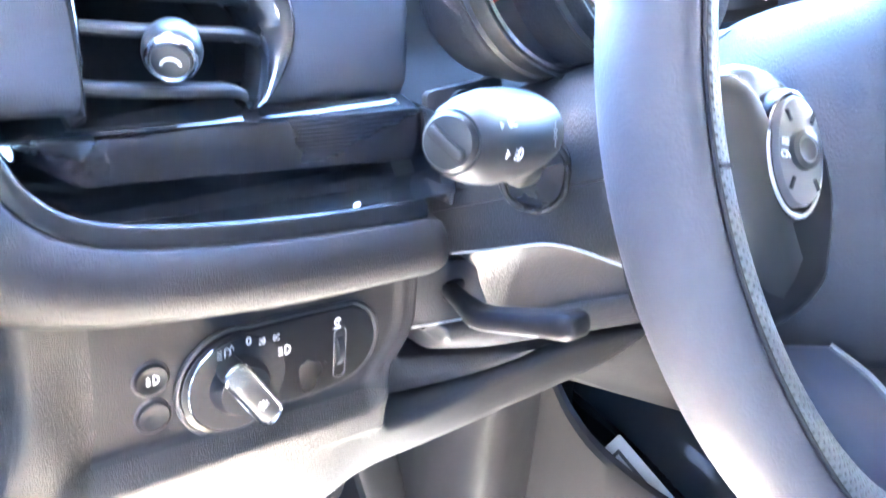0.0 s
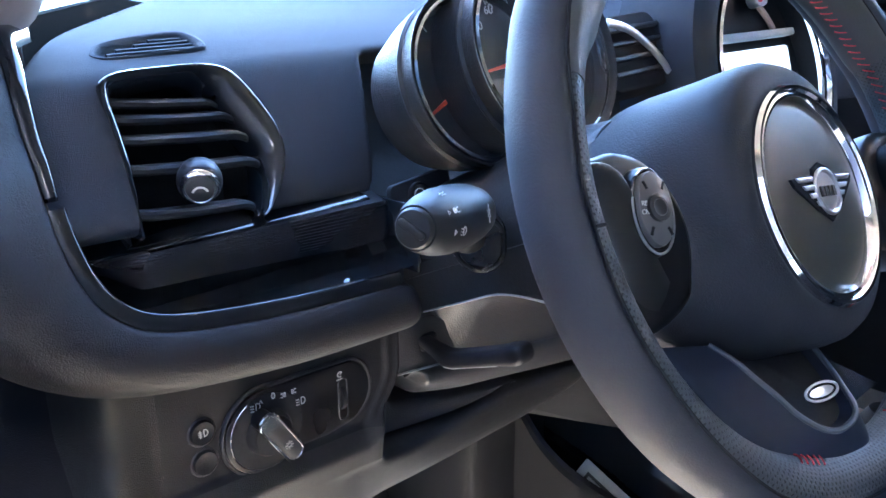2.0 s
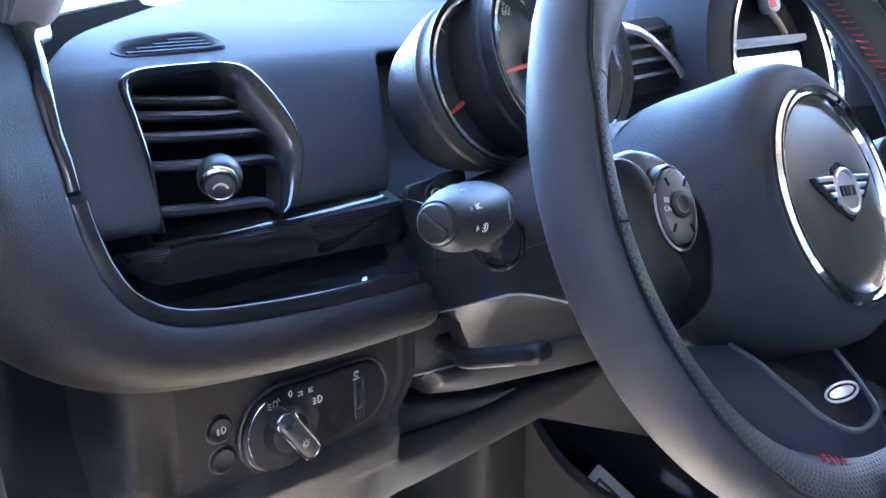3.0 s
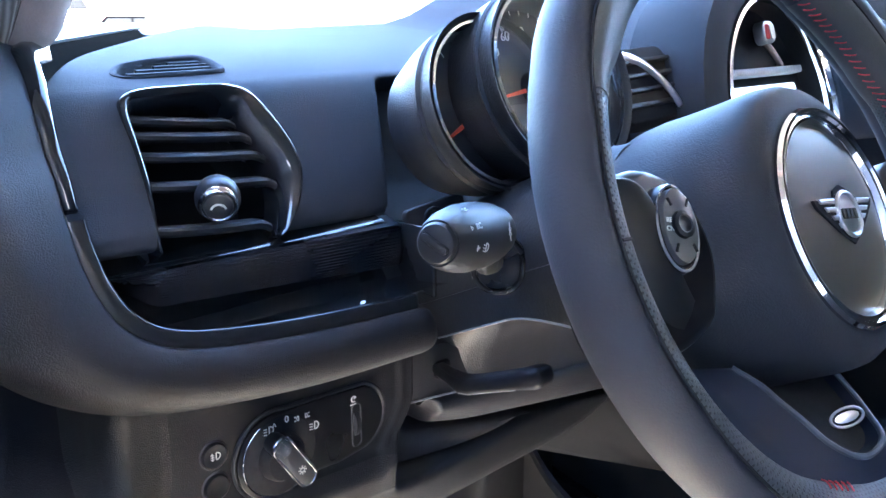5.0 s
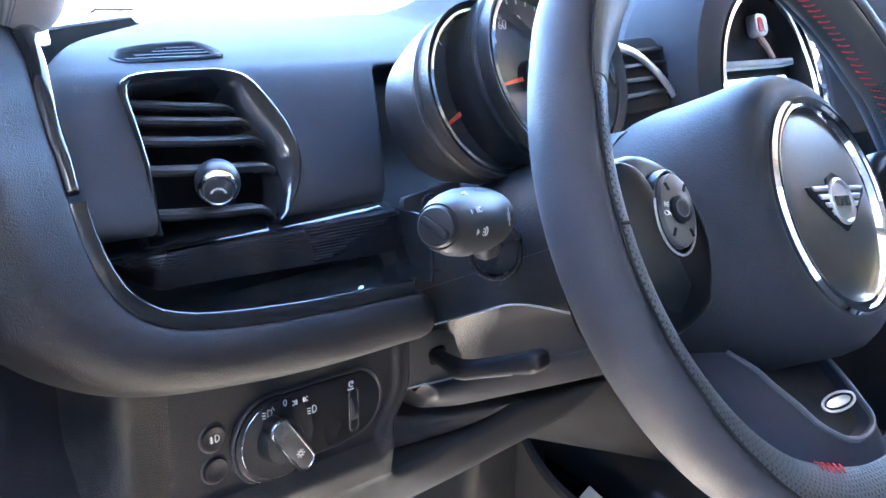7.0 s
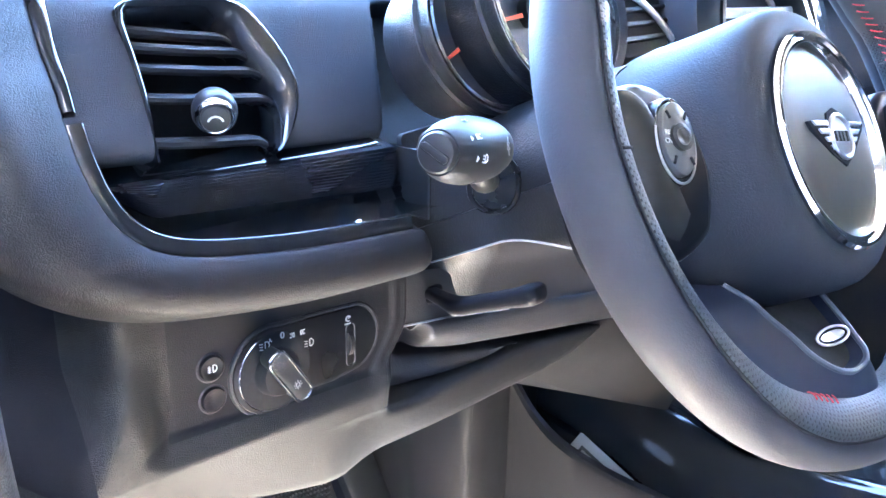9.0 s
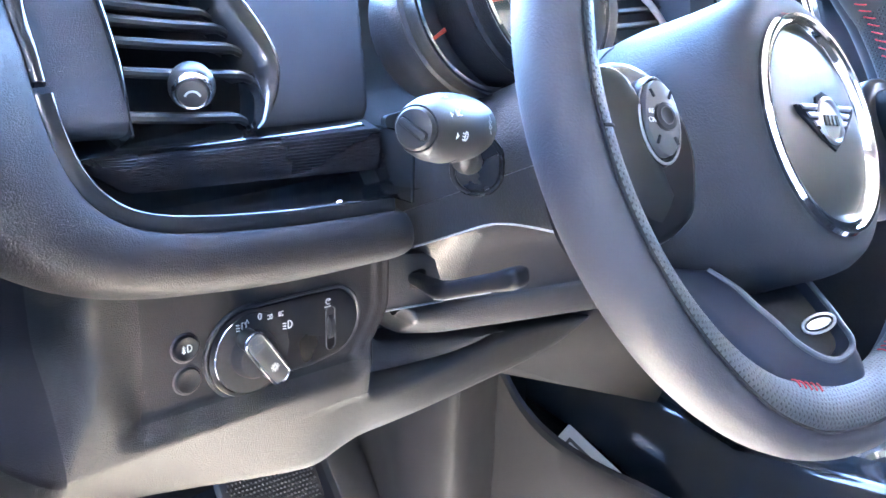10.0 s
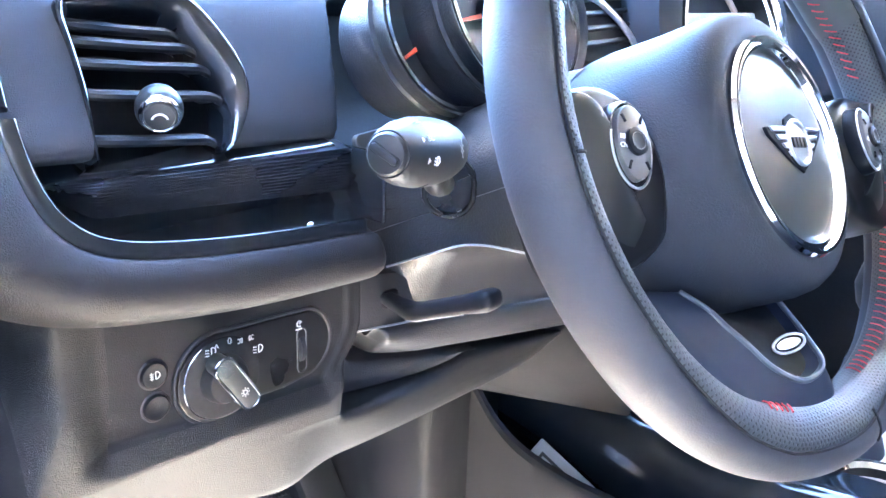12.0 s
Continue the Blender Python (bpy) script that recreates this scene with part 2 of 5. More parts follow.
def skin(bm, rows, close_rows=False, close_cols=False, cap=False):
    """Quads between rows of points."""
    vs = [[bm.verts.new(q) for q in r] for r in rows]
    nr, nc = len(vs), len(vs[0])
    for i in range(nr if close_rows else nr - 1):
        for j in range(nc if close_cols else nc - 1):
            a, b, c, d = vs[i][j], vs[i][(j + 1) % nc], vs[(i + 1) % nr][(j + 1) % nc], vs[(i + 1) % nr][j]
            if len({a, b, c, d}) == 4:
                bm.faces.new((a, b, c, d))
    if cap:
        bm.faces.new(vs[0])
        bm.faces.new(vs[-1])
    return vs


def lathe(profile, n=48, m=None, squash=1.0, cap=True):
    """Profile of (radius, height) turned round z."""
    bm = bmesh.new()
    rows = [[Vector((r * math.cos(2 * math.pi * j / n), squash * r * math.sin(2 * math.pi * j / n), h)) for j in range(n)] for r, h in profile]
    skin(bm, rows, close_cols=True)
    if cap:
        bm.verts.ensure_lookup_table()
        if cap != "end":
            bm.faces.new(bm.verts[:n])
        bm.faces.new(bm.verts[-n:])
    if m:
        bm.transform(m)
    return bm


def sweep(path, section, up=Vector((0, 0, 1)), closed=False, cap=True, scales=None):
    """Section of (a, b) carried along path; a lies along the side, b along the normal."""
    bm = bmesh.new()
    rows, n = [], len(path)
    for i, p in enumerate(path):
        t = (path[(i + 1) % n] - path[i - 1]) if closed else (path[min(i + 1, n - 1)] - path[max(i - 1, 0)])
        t.normalize()
        u = up(p) if callable(up) else up
        side = t.cross(u).normalized()
        nn = side.cross(t).normalized()
        s = scales[i] if scales else 1.0
        rows.append([p + side * a * s + nn * b * s for a, b in section])
    skin(bm, rows, close_rows=closed, close_cols=True, cap=cap and not closed)
    return bm


def ring(r, n=8, ry=None):
    return [(r * math.cos(2 * math.pi * j / n), (ry or r) * math.sin(2 * math.pi * j / n)) for j in range(n)]


def tube(path, r, n=8, closed=False, scales=None, up=Vector((0.13, 0.21, 0.97))):
    return sweep([Vector(p) for p in path], ring(r, n), up, closed, True, scales)


def plate(outline, depth, m=None, edge=0.0, inset=0.0):
    """Flat plate in the xy plane with rounded front edge, its front at z = 0 and its back at -depth."""
    bm = bmesh.new()
    pts = [Vector((p[0], p[1], 0)) for p in outline]
    c = sum(pts, Vector()) / len(pts)
    def shrink(d):
        out, k = [], len(pts)
        for i in range(k):
            t = (pts[(i + 1) % k] - pts[i - 1]).normalized()
            nrm = Vector((t.y, -t.x, 0))
            if nrm.dot(pts[i] - c) < 0:
                nrm = -nrm
            out.append(pts[i] - nrm * d)
        return out
    rows = [[p + Vector((0, 0, -depth)) for p in pts]]
    if edge:
        rows.append([p + Vector((0, 0, -edge)) for p in pts])
        rows.append([p + Vector((0, 0, -edge * 0.3)) for p in shrink(edge * 0.3)])
        rows.append(shrink(edge))
    else:
        rows.append(pts)
    skin(bm, rows, close_cols=True, cap=True)
    if m:
        bm.transform(m)
    return bm


def rounded(w, h, r, n=5):
    """Rounded rectangle outline about the origin."""
    out = []
    for cx, cy, a in ((w / 2 - r, h / 2 - r, 0), (-w / 2 + r, h / 2 - r, 90), (-w / 2 + r, -h / 2 + r, 180), (w / 2 - r, -h / 2 + r, 270)):
        for j in range(n + 1):
            q = radians(a + 90 * j / n)
            out.append((cx + r * math.cos(q), cy + r * math.sin(q)))
    return out


def block(lo, hi, bevel=0.0):
    """Box with rounded edges."""
    bm = bmesh.new()
    bmesh.ops.create_cube(bm, size=1)
    for v in bm.verts:
        v.co = Vector(((lo[i] + hi[i]) / 2 + v.co[i] * (hi[i] - lo[i]) for i in range(3)))
    if bevel:
        bmesh.ops.bevel(bm, geom=bm.edges[:], offset=bevel, segments=3, affect="EDGES", profile=0.5)
    return bm


def join(*bms):
    out = bmesh.new()
    for b in bms:
        me = bpy.data.meshes.new("joint")
        b.to_mesh(me)
        b.free()
        out.from_mesh(me)
        bpy.data.meshes.remove(me)
    return out


def frame_of(origin, right, normal):
    """Matrix whose x is right, z the outward normal."""
    z = Vector(normal).normalized()
    x = (Vector(right) - z * Vector(right).dot(z)).normalized()
    y = z.cross(x)
    return Matrix(((x.x, y.x, z.x, origin[0]), (x.y, y.y, z.y, origin[1]), (x.z, y.z, z.z, origin[2]), (0, 0, 0, 1)))


def words(text, size, m, mat, parent, name, extrude=0.0002):
    cu = bpy.data.curves.new(name, "FONT")
    cu.body, cu.size, cu.extrude, cu.align_x, cu.align_y = text, size, extrude, "CENTER", "CENTER"
    tmp = bpy.data.objects.new(name, cu)
    scene.collection.objects.link(tmp)
    bpy.context.view_layer.update()
    me = bpy.data.meshes.new_from_object(tmp)
    bpy.data.objects.remove(tmp)
    bm = bmesh.new()
    bm.from_mesh(me)
    bpy.data.meshes.remove(me)
    bm.transform(m)
    return part(name, bm, mat, parent, smooth=False)


def strokes(lines, r, m, mat, parent, name):
    """Printed symbol drawn with flat strokes in the xy plane."""
    bms = []
    for ln in lines:
        bms.append(sweep([Vector((x, y, 0)) for x, y in ln], [(-r, -0.0001), (r, -0.0001), (r, 0.0002), (-r, 0.0002)], Vector((0, 0, 1))))
    bm = join(*bms)
    bm.transform(m)
    return part(name, bm, mat, parent, smooth=False)


def arc(cx, cy, r, a0, a1, n=12):
    return [(cx + r * math.cos(radians(a0 + (a1 - a0) * i / n)), cy + r * math.sin(radians(a0 + (a1 - a0) * i / n))) for i in range(n + 1)]


def smooth_step(a, b, x):
    t = min(1.0, max(0.0, (x - a) / (b - a)))
    return t * t * (3 - 2 * t)


def inside(pt, poly):
    c, j = False, len(poly) - 1
    for i in range(len(poly)):
        xi, yi, xj, yj = *poly[i][:2], *poly[j][:2]
        if (yi > pt[1]) != (yj > pt[1]) and pt[0] < (xj - xi) * (pt[1] - yi) / (yj - yi) + xi:
            c = not c
        j = i
    return c


# ------------------------------------------------------------------ setting: ground and car shell
def setting(name, bm, mat, label, smooth=False):
    return tagged(part(name, bm, mat, None, smooth=smooth), label, name.split("_")[0], kind="structure")


g = bmesh.new()
bmesh.ops.create_grid(g, x_segments=40, y_segments=40, size=600)
setting("ground", g, M_GROUND, "pale sunlit concrete parking lot around the car")
setting("floor", block((-0.66, -1.7, 0.24), (0.70, 0.75, 0.27)), M_CARPET, "black carpet floor of the car")
# block at the door sill, added out of view as a warm reflector
setting("sill_trim", block((-0.79, -0.12, 0.24), (-0.60, 0.114, 0.42), 0.015), M_SILLBOUNCE, "unseen beige block at the door sill, added to bounce warm light")
setting("wall_front", block((-0.70, 0.72, 0.27), (0.72, 0.76, 0.93)), M_VOID, "black bulkhead at the end of the footwell")
# plain dark wall behind the view, added to stop fill light
setting("wall_rear", block((-0.66, -1.04, 0.24), (0.72, -1.00, 1.36)), M_VOID, "unseen dark wall closing the cabin, added to block light from behind")
# roof out of view; left and front edges extended to block the sun
setting("ceiling", block((-0.82, -1.70, 1.36), (0.66, 0.30, 1.39)), M_HEADLINER, "grey cloth headliner of the unseen car roof, stretched to shade the dash")
# panel out of view, added so the hub disc mirrors beige, not sky
setting("wall_right_trim", block((0.68, -1.70, 1.16), (0.72, -0.28, 1.36)), M_BEIGE, "unseen beige panel added to block sky from the hub disc's reflection")
# unseen side wall, built higher than the window line to dim reflections
setting("wall_right", block((0.68, -1.70, 0.27), (0.72, 0.72, 1.16)), M_VOID, "unseen dark passenger side wall, raised to dim the hub disc's reflection")
# screens out of view: block sky and sun, one gap lets sun in
setting("wall_left", join(block((-1.5, -0.70, 0.0), (-1.36, 2.6, 3.0)), block((-1.5, -1.12, 0.0), (-1.36, -0.70, 1.90)), block((-1.5, -2.5, 0.0), (-1.36, -1.12, 3.0)), block((-1.36, -2.5, 0.0), (-0.66, -2.36, 2.6))), M_BLOCKER, "unseen dark screen added on the left to block light, with a sun gap")
# reflector out of view, added to light the dash from below
setting("floor_mat", block((-0.655, -0.14, 0.272), (-0.42, 0.25, 0.285), 0.005), M_FLOORBOUNCE, "unseen tan sheet on the floor, added to bounce warm sun upwards")
# open door outside the view, added to keep left light off the dash
door = bmesh.new()
skin(door, [[Vector((-0.745 - 0.57 * u, 0.36 - 0.35 * u, z)) for u in (0, 0.5, 1.0)] for z in (0.25, 0.6, 1.0)])
dm = join(door)
bmesh.ops.solidify(dm, geom=dm.faces[:], thickness=0.08)
setting("door_1", dm, M_VOID, "unseen open driver's door, dark, added to block light from the left")

# cowl outside the windscreen, catching the sun
cowl = bmesh.new()
skin(cowl, [[Vector((x, y - 0.10 * (x / 0.7) ** 2, z - 0.08 * x * x)) for x in [i * 0.07 - 0.7 for i in range(21)]] for y, z in ((0.62, 0.915), (0.66, 0.940), (0.74, 0.949), (0.84, 0.955), (0.98, 0.955), (1.5, 0.89))])
setting("cowl_trim", cowl, M_COWL, "dusty tan cowl panel outside the windscreen", True)

ws = bmesh.new()
skin(ws, [[Vector((x, y - 0.08 * (x / 0.6) ** 2, z)) for x in [i * 0.12 - 0.6 for i in range(11)]] for y, z in ((0.60, 0.95), (0.45, 1.17), (0.30, 1.37))])
wso = setting("window_1", ws, M_GLASS, "clear raked windscreen over the dashboard", True)
wso.visible_shadow = False


# ------------------------------------------------------------------ dashboard
def face_y(x, z):
    """Depth of the sloping front of the upper dash."""
    return 0.2229 + 0.132 * (x + 0.551) + 0.617 * (z - 0.879)


VENT = frame_of((-0.555, face_y(-0.555, 0.879), 0.879), (1, 0.132, 0), (0.1115, -0.8458, 0.5217))
VENT_RIM = [(-0.0535, -0.0370, 0.0030), (-0.0515, -0.026, 0.0030), (-0.0475, -0.008, 0.0045), (-0.0458, 0.004, 0.0052), (-0.0445, 0.0194, 0.0058), (-0.0437, 0.0340, 0.0068), (-0.0405, 0.0420, 0.0078), (-0.0296, 0.0455, 0.0062), (-0.0035, 0.0460, 0.0055), (0.0180, 0.0452, 0.0060), (0.0327, 0.0410, 0.0125), (0.0415, 0.0288, 0.0160), (0.0482, 0.0088, 0.0150), (0.0476, -0.0083, 0.0120), (0.0388, -0.0240, 0.0085), (0.0250, -0.0380, 0.0050), (0.0160, -0.0430, 0.0030)]
DEF = frame_of((-0.557, 0.283, 0.9245), (1, 0, 0.0), (0, -0.2, 0.98))
DEF_OUT = [(-0.0262, -0.002), (-0.0170, 0.0110), (0.0060, 0.0215), (0.0340, 0.0270), (0.0400, 0.0190), (0.0375, -0.0010), (0.0267, -0.0075), (-0.0061, -0.0130), (-0.0224, -0.0140), (-0.0275, -0.0090)]

dash = thing("dashboard", "dark charcoal dashboard with soft grained padding and piano-black inlay", "dashboard", (-0.3, 0.3, 0.65))

# upper pad: front slope rolling over into the flat top, ending at a curved edge below the windscreen
PAD = spline([(0.238, 0.838, 0), (0.2155, 0.8405, 0), (0.2055, 0.849, 0), (0.224, 0.881, 0), (0.240, 0.905, 0), (0.252, 0.9160, 0), (0.268, 0.9208, 0), (0.290, 0.9253, 0), (0.320, 0.9295, 0), (0.36, 0.9330, 0), (0.46, 0.9385, 0), (0.56, 0.943, 0), (0.66, 0.945, 0)], 9)
SCREEN_EDGE = spline([(-0.66, 0.205, 0), (-0.635, 0.243, 0), (-0.583, 0.328, 0), (-0.501, 0.440, 0), (-0.42, 0.545, 0), (-0.33, 0.645, 0), (-0.20, 0.70, 0), (0.7, 0.72, 0)], 6)


def along(pts, x):
    """Second coordinate of a polyline at x."""
    for a, b in zip(pts, pts[1:]):
        if x <= b.x:
            return a.y + (b.y - a.y) * max(0.0, (x - a.x)) / (b.x - a.x)
    return pts[-1].y


bm = bmesh.new()
xs = [-0.642 + 0.0026 * i for i in range(100)] + [-0.380 + 0.03 * i for i in range(34)]
rows = []
for x in xs:
    row = []
    k = 0.132 * (min(x, -0.30) + 0.551)
    lim = along(SCREEN_EDGE, x)
    for q in PAD:
        y, z = q.x + k * smooth_step(0.62, 0.25, q.x), q.y
        z -= 0.065 * (x + 0.533) * smooth_step(0.875, 0.846, q.y)
        right = -0.456 + 0.43 * (q.y - 0.8356)
        y += (min(y + 0.060, max(y, 0.318)) - y) * smooth_step(right, right + 0.010, x) * smooth_step(0.918, 0.893, q.y)
        z += 0.010 * smooth_step(-0.45, -0.15, x) * smooth_step(0.30, 0.62, y) + 0.050 * smooth_step(-0.20, -0.08, x) * smooth_step(0.25, 0.42, y)
        over = max(0.0, y - lim)
        row.append(Vector((x, y - 0.96 * over, z - min(0.035, 0.9 * over) * smooth_step(0.0, 0.006, over))))
    rows.append(row)
skin(bm, rows)
vi, di = VENT.inverted(), DEF.inverted()
VENT_HOLE = [(a, b) for a, b, w in VENT_RIM] + [(0.0150, -0.070), (-0.060, -0.070)]
kill = []
for f in bm.faces:
    c = f.calc_center_median()
    a, d = vi @ c, di @ c
    if (abs(a.z) < 0.035 and inside((a.x * 1.03, a.y * 1.03), VENT_HOLE)) or (abs(d.z) < 0.012 and inside((d.x * 1.05, d.y * 1.05), DEF_OUT)):
        kill.append(f)
bmesh.ops.delete(bm, geom=kill, context="FACES")
part("upper_pad", bm, M_PAD, dash, "soft dark blue-grey grained upper pad", angle=80)

bm = bmesh.new()
rows = []
for i in range(40):
    x = -0.628 + 0.014 * i
    y0 = along(SCREEN_EDGE, x)
    zp, zf = along(PAD[45:], y0), 0.934 + 0.05 * (x + 0.55)
    rows.append([Vector((x, y0 - 0.012, zp - 0.022)), Vector((x + 0.003, y0 + 0.03, zp - 0.012)), Vector((x + 0.016, y0 + 0.11, 0.5 * zp + 0.5 * zf - 0.006)), Vector((x + 0.028, y0 + 0.165, zf))])
skin(bm, rows)
part("screen_base", bm, M_FRIT, dash, "dark gloss strip at the foot of the windscreen", angle=80)
part("pillar_foot", block((-0.74, 0.318, 0.88), (-0.604, 0.36, 0.9335), 0.004), M_BOLSTER, dash, "padded end of the dash under the pillar")
part("screen_seal", tube([r[-1] + Vector((0, 0, 0.002)) for r in rows], 0.0035, 8), M_BUTTON, dash, "grey rubber seal below the windscreen")

# trim line that runs down beside the door and along under the tray
TRIM = [(-0.610, 0.310, 0.9365), (-0.629, 0.272, 0.9355), (-0.6338, 0.255, 0.9315), (-0.6365, 0.240, 0.923), (-0.640, 0.225, 0.912), (-0.6420, 0.213, 0.898), (-0.6435, 0.200, 0.886), (-0.6445, 0.190, 0.872), (-0.6440, 0.182, 0.857), (-0.6405, 0.1755, 0.841), (-0.6330, 0.171, 0.8275), (-0.618, 0.1685, 0.8170), (-0.590, 0.168, 0.8100), (-0.538, 0.168, 0.8040), (-0.4735, 0.168, 0.8003)]
OUT = [(-1, 0.5), (-1, 0.2), (-1, 0), (-1, 0), (-1, 0), (-1, 0), (-1, 0), (-1, -0.05), (-1, -0.2), (-0.95, -0.5), (-0.75, -0.75), (-0.45, -0.9), (-0.2, -1), (-0.02, -1), (0, -1)]
WID = [0.045, 0.050, 0.055, 0.062, 0.066, 0.068, 0.068, 0.066, 0.062, 0.054, 0.046, 0.040, 0.0375, 0.0375, 0.036]
path = spline(TRIM, 7)
outs = spline([(a, b, 0) for a, b in OUT], 7)
wids = spline([(w, 0, 0) for w in WID], 7)


def trim_up(p):
    k = smooth_step(0.905, 0.934, p.z)
    return Vector((-0.15 - 0.1 * k, -1.0 + 0.75 * k, 0.35 + 0.6 * k)).normalized()


gap_i = min(range(len(path)), key=lambda i: (path[i] - Vector((-0.6445, 0.190, 0.872))).length)
SEC = [(-0.0038, -0.004), (-0.0038, 0.0010), (-0.0025, 0.0028), (0.0, 0.0034), (0.0025, 0.0026), (0.0038, 0.0006), (0.0038, -0.004)]
part("door_side_trim", sweep(path[:gap_i], SEC, trim_up, scales=[1.7 - 0.9 * i / gap_i for i in range(gap_i)]), M_TRIM, dash, "upright gloss black trim strip beside the door", angle=60)
SEC2 = [(-0.0050, -0.008), (-0.0050, -0.0012), (-0.0043, 0.0008), (-0.0028, 0.0014), (0.0015, 0.0012), (0.0040, 0.0004), (0.0050, -0.0010), (0.0052, -0.006)]
part("tray_trim", sweep(path[gap_i + 1:], SEC2, trim_up), M_TRIM, dash, "curved gloss black trim under the tray", angle=60)

# padded bolster outside the trim
rows = []
for p, o, w in zip(path, outs, wids):
    d = Vector((o.x, 0, o.y)).normalized()
    w = w.x
    low = max(0.0, -d.z)
    side = 1 - low
    prof = [(0.0, 0.012), (0.003, -0.001), (0.10 * w, -0.0050), (0.28 * w, -0.0105), (0.5 * w, -0.0120 - 0.004 * side), (0.72 * w, -0.0085 - 0.002 * side), (0.88 * w, 0.0015), (0.97 * w, 0.012), (1.0 * w, 0.022), (0.99 * w, 0.032), (0.94 * w, 0.050 + 0.10 * side)]
    pts = spline([p + d * a + Vector((0, b, 0)) for a, b in prof], 4)
    rows.append(pts)
last = rows[-1]
c = sum(last, Vector()) / len(last)
for k, dx in ((0.97, 0.0035), (0.88, 0.007), (0.72, 0.0095)):
    rows.append([c + (q - c) * k + Vector((dx, 0, 0)) for q in last])
bm = bmesh.new()
vs = skin(bm, rows)
bm.faces.new(vs[-1])
part("bolster", bm, M_BOLSTER, dash, "padded charcoal bolster with leather grain", angle=70)

# black tray well and the ribbed roll above it
bm = bmesh.new()
rows = []
for i in range(30):
    x = -0.640 + 0.192 * i / 29
    lift = 0.022 * smooth_step(-0.600, -0.640, x)
    rows.append(spline([(x, 0.168, 0.8060 + lift), (x, 0.176, 0.8040 + lift), (x, 0.196, 0.8020 + lift * 0.9), (x, 0.215, 0.8035 + lift * 0.6), (x, 0.224, 0.812 + lift * 0.3), (x, 0.224, 0.832)], 4))
skin(bm, rows)
part("tray_well", bm, M_PIANO, dash, "gloss black open tray", angle=60)
RIBS, PER = 13, 8
bm = bmesh.new()
rows = []
for i in range(60):
    u = i / 59
    x = -0.6275 + 0.1785 * u
    top = 0.8378 - 0.0022 * u
    low = top - (0.0050 + 0.0115 * smooth_step(0.0, 0.14, u) + 0.0080 * u)
    end = smooth_step(0.955, 1.0, u)
    row = [Vector((x, 0.222, top + 0.0015)), Vector((x, 0.2062 + 0.004 * end, top + 0.0003 - 0.002 * end))]
    for j in range(RIBS * PER + 1):
        v = j / (RIBS * PER)
        belly = 0.0035 * math.sin(math.pi * (0.15 + 0.75 * v))
        rib = 0.0006 * math.cos(2 * math.pi * RIBS * v)
        row.append(Vector((x, 0.2042 - belly - rib + 0.005 * end ** 2, top + (low - top) * v - 0.002 * end * (1 - v))))
    row += [Vector((x, 0.208, low - 0.0010)), Vector((x, 0.222, low + 0.0005))]
    rows.append(row)
skin(bm, rows)
part("ribbed_roll", bm, M_RIB, dash, "dark inlay panel with fine horizontal ribs", angle=60)
bm = bmesh.new()
skin(bm, [[Vector((x, y + 0.02 * (x + 0.54), z - 0.012 * (x + 0.54) * k)) for x in [-0.632 + 0.009 * i for i in range(20)]] for y, z, k in ((0.2055, 0.8376, 1), (0.2070, 0.8386, 1), (0.2150, 0.8402, 1), (0.2230, 0.8420, 1), (0.240, 0.8450, 1))])
part("inlay_shelf", bm, M_PIANO, dash, "gloss black shelf between vent and ribbed inlay", angle=60)
part("tray_end", block((-0.4490, 0.180, 0.794), (-0.4460, 0.245, 0.8350), 0.0012), M_PIANO, dash)
part("tray_clip", tube([(-0.602, 0.1765, 0.8100), (-0.580, 0.1785, 0.8072), (-0.557, 0.1800, 0.8060), (-0.5555, 0.1790, 0.8060), (-0.5560, 0.1740, 0.8055)], 0.0005, 6), M_PIANO, dash, "thin outline of a shallow slot in the tray")
# tiny white fleck at one spot of the tray
scrap = thing("white_fleck", "tiny white fleck in the gloss black tray", "scrap", (-0.504, 0.1765, 0.8040))
part("fleck_sheet", plate([(-0.0024, -0.0010), (0.0010, -0.0013), (0.0026, 0.0004), (0.0016, 0.0013), (-0.0004, 0.0009)], 0.0004, frame_of((-0.504, 0.1768, 0.8052), (1, 0, 0), (0, -0.35, 0.94))), M_FLECK, scrap, smooth=False)

# ------------------------------------------------------------------ knee panel with the switch recess
def knee_y(x, z):
    xr = -0.4630 - 0.020 * smooth_step(0.738, 0.696, z)
    dx = max(0.62 * (1 - 0.55 * smooth_step(0.715, 0.765, z)) * (-0.616 - x), x - (xr - 0.009), 0.0)
    xl = -0.635 - 0.022 * smooth_step(0.755, 0.690, z)
    dz = max(0.7070 - 0.044 * (x + 0.47) - z, 0.0)
    d = math.hypot(dx, dz)
    y = 0.190 - (0.0115 - 0.0075 * smooth_step(0.0, 0.008, x - (xr - 0.009)) * smooth_step(0.700, 0.715, z)) * smooth_step(-0.004, 0.013, d)
    y += 0.075 * smooth_step(xl, xl - 0.035, x)
    y += (0.042 - 0.034 * smooth_step(-0.66, -0.50, x)) * max(0.0, min(1.0, (0.700 - z) / 0.045)) ** 1.15
    y += 0.050 * smooth_step(xr + 0.003, xr + 0.012, x)
    return y


def knee_drop(x, z):
    return max(0.0, 0.004 + 0.085 * (min(x, -0.47) + 0.598)) * smooth_step(0.702, 0.655, z)


def knee_cols(z):
    xr = -0.4630 - 0.020 * smooth_step(0.738, 0.696, z)
    return [-0.695 + (xr - 0.012 + 0.695) * j / 72 for j in range(73)] + [xr - 0.012 + 0.0016 * j for j in range(1, 22)]


knee = thing("knee_panel", "charcoal knee panel below the dashboard with recessed switches", "panel", (-0.55, 0.2, 0.66))
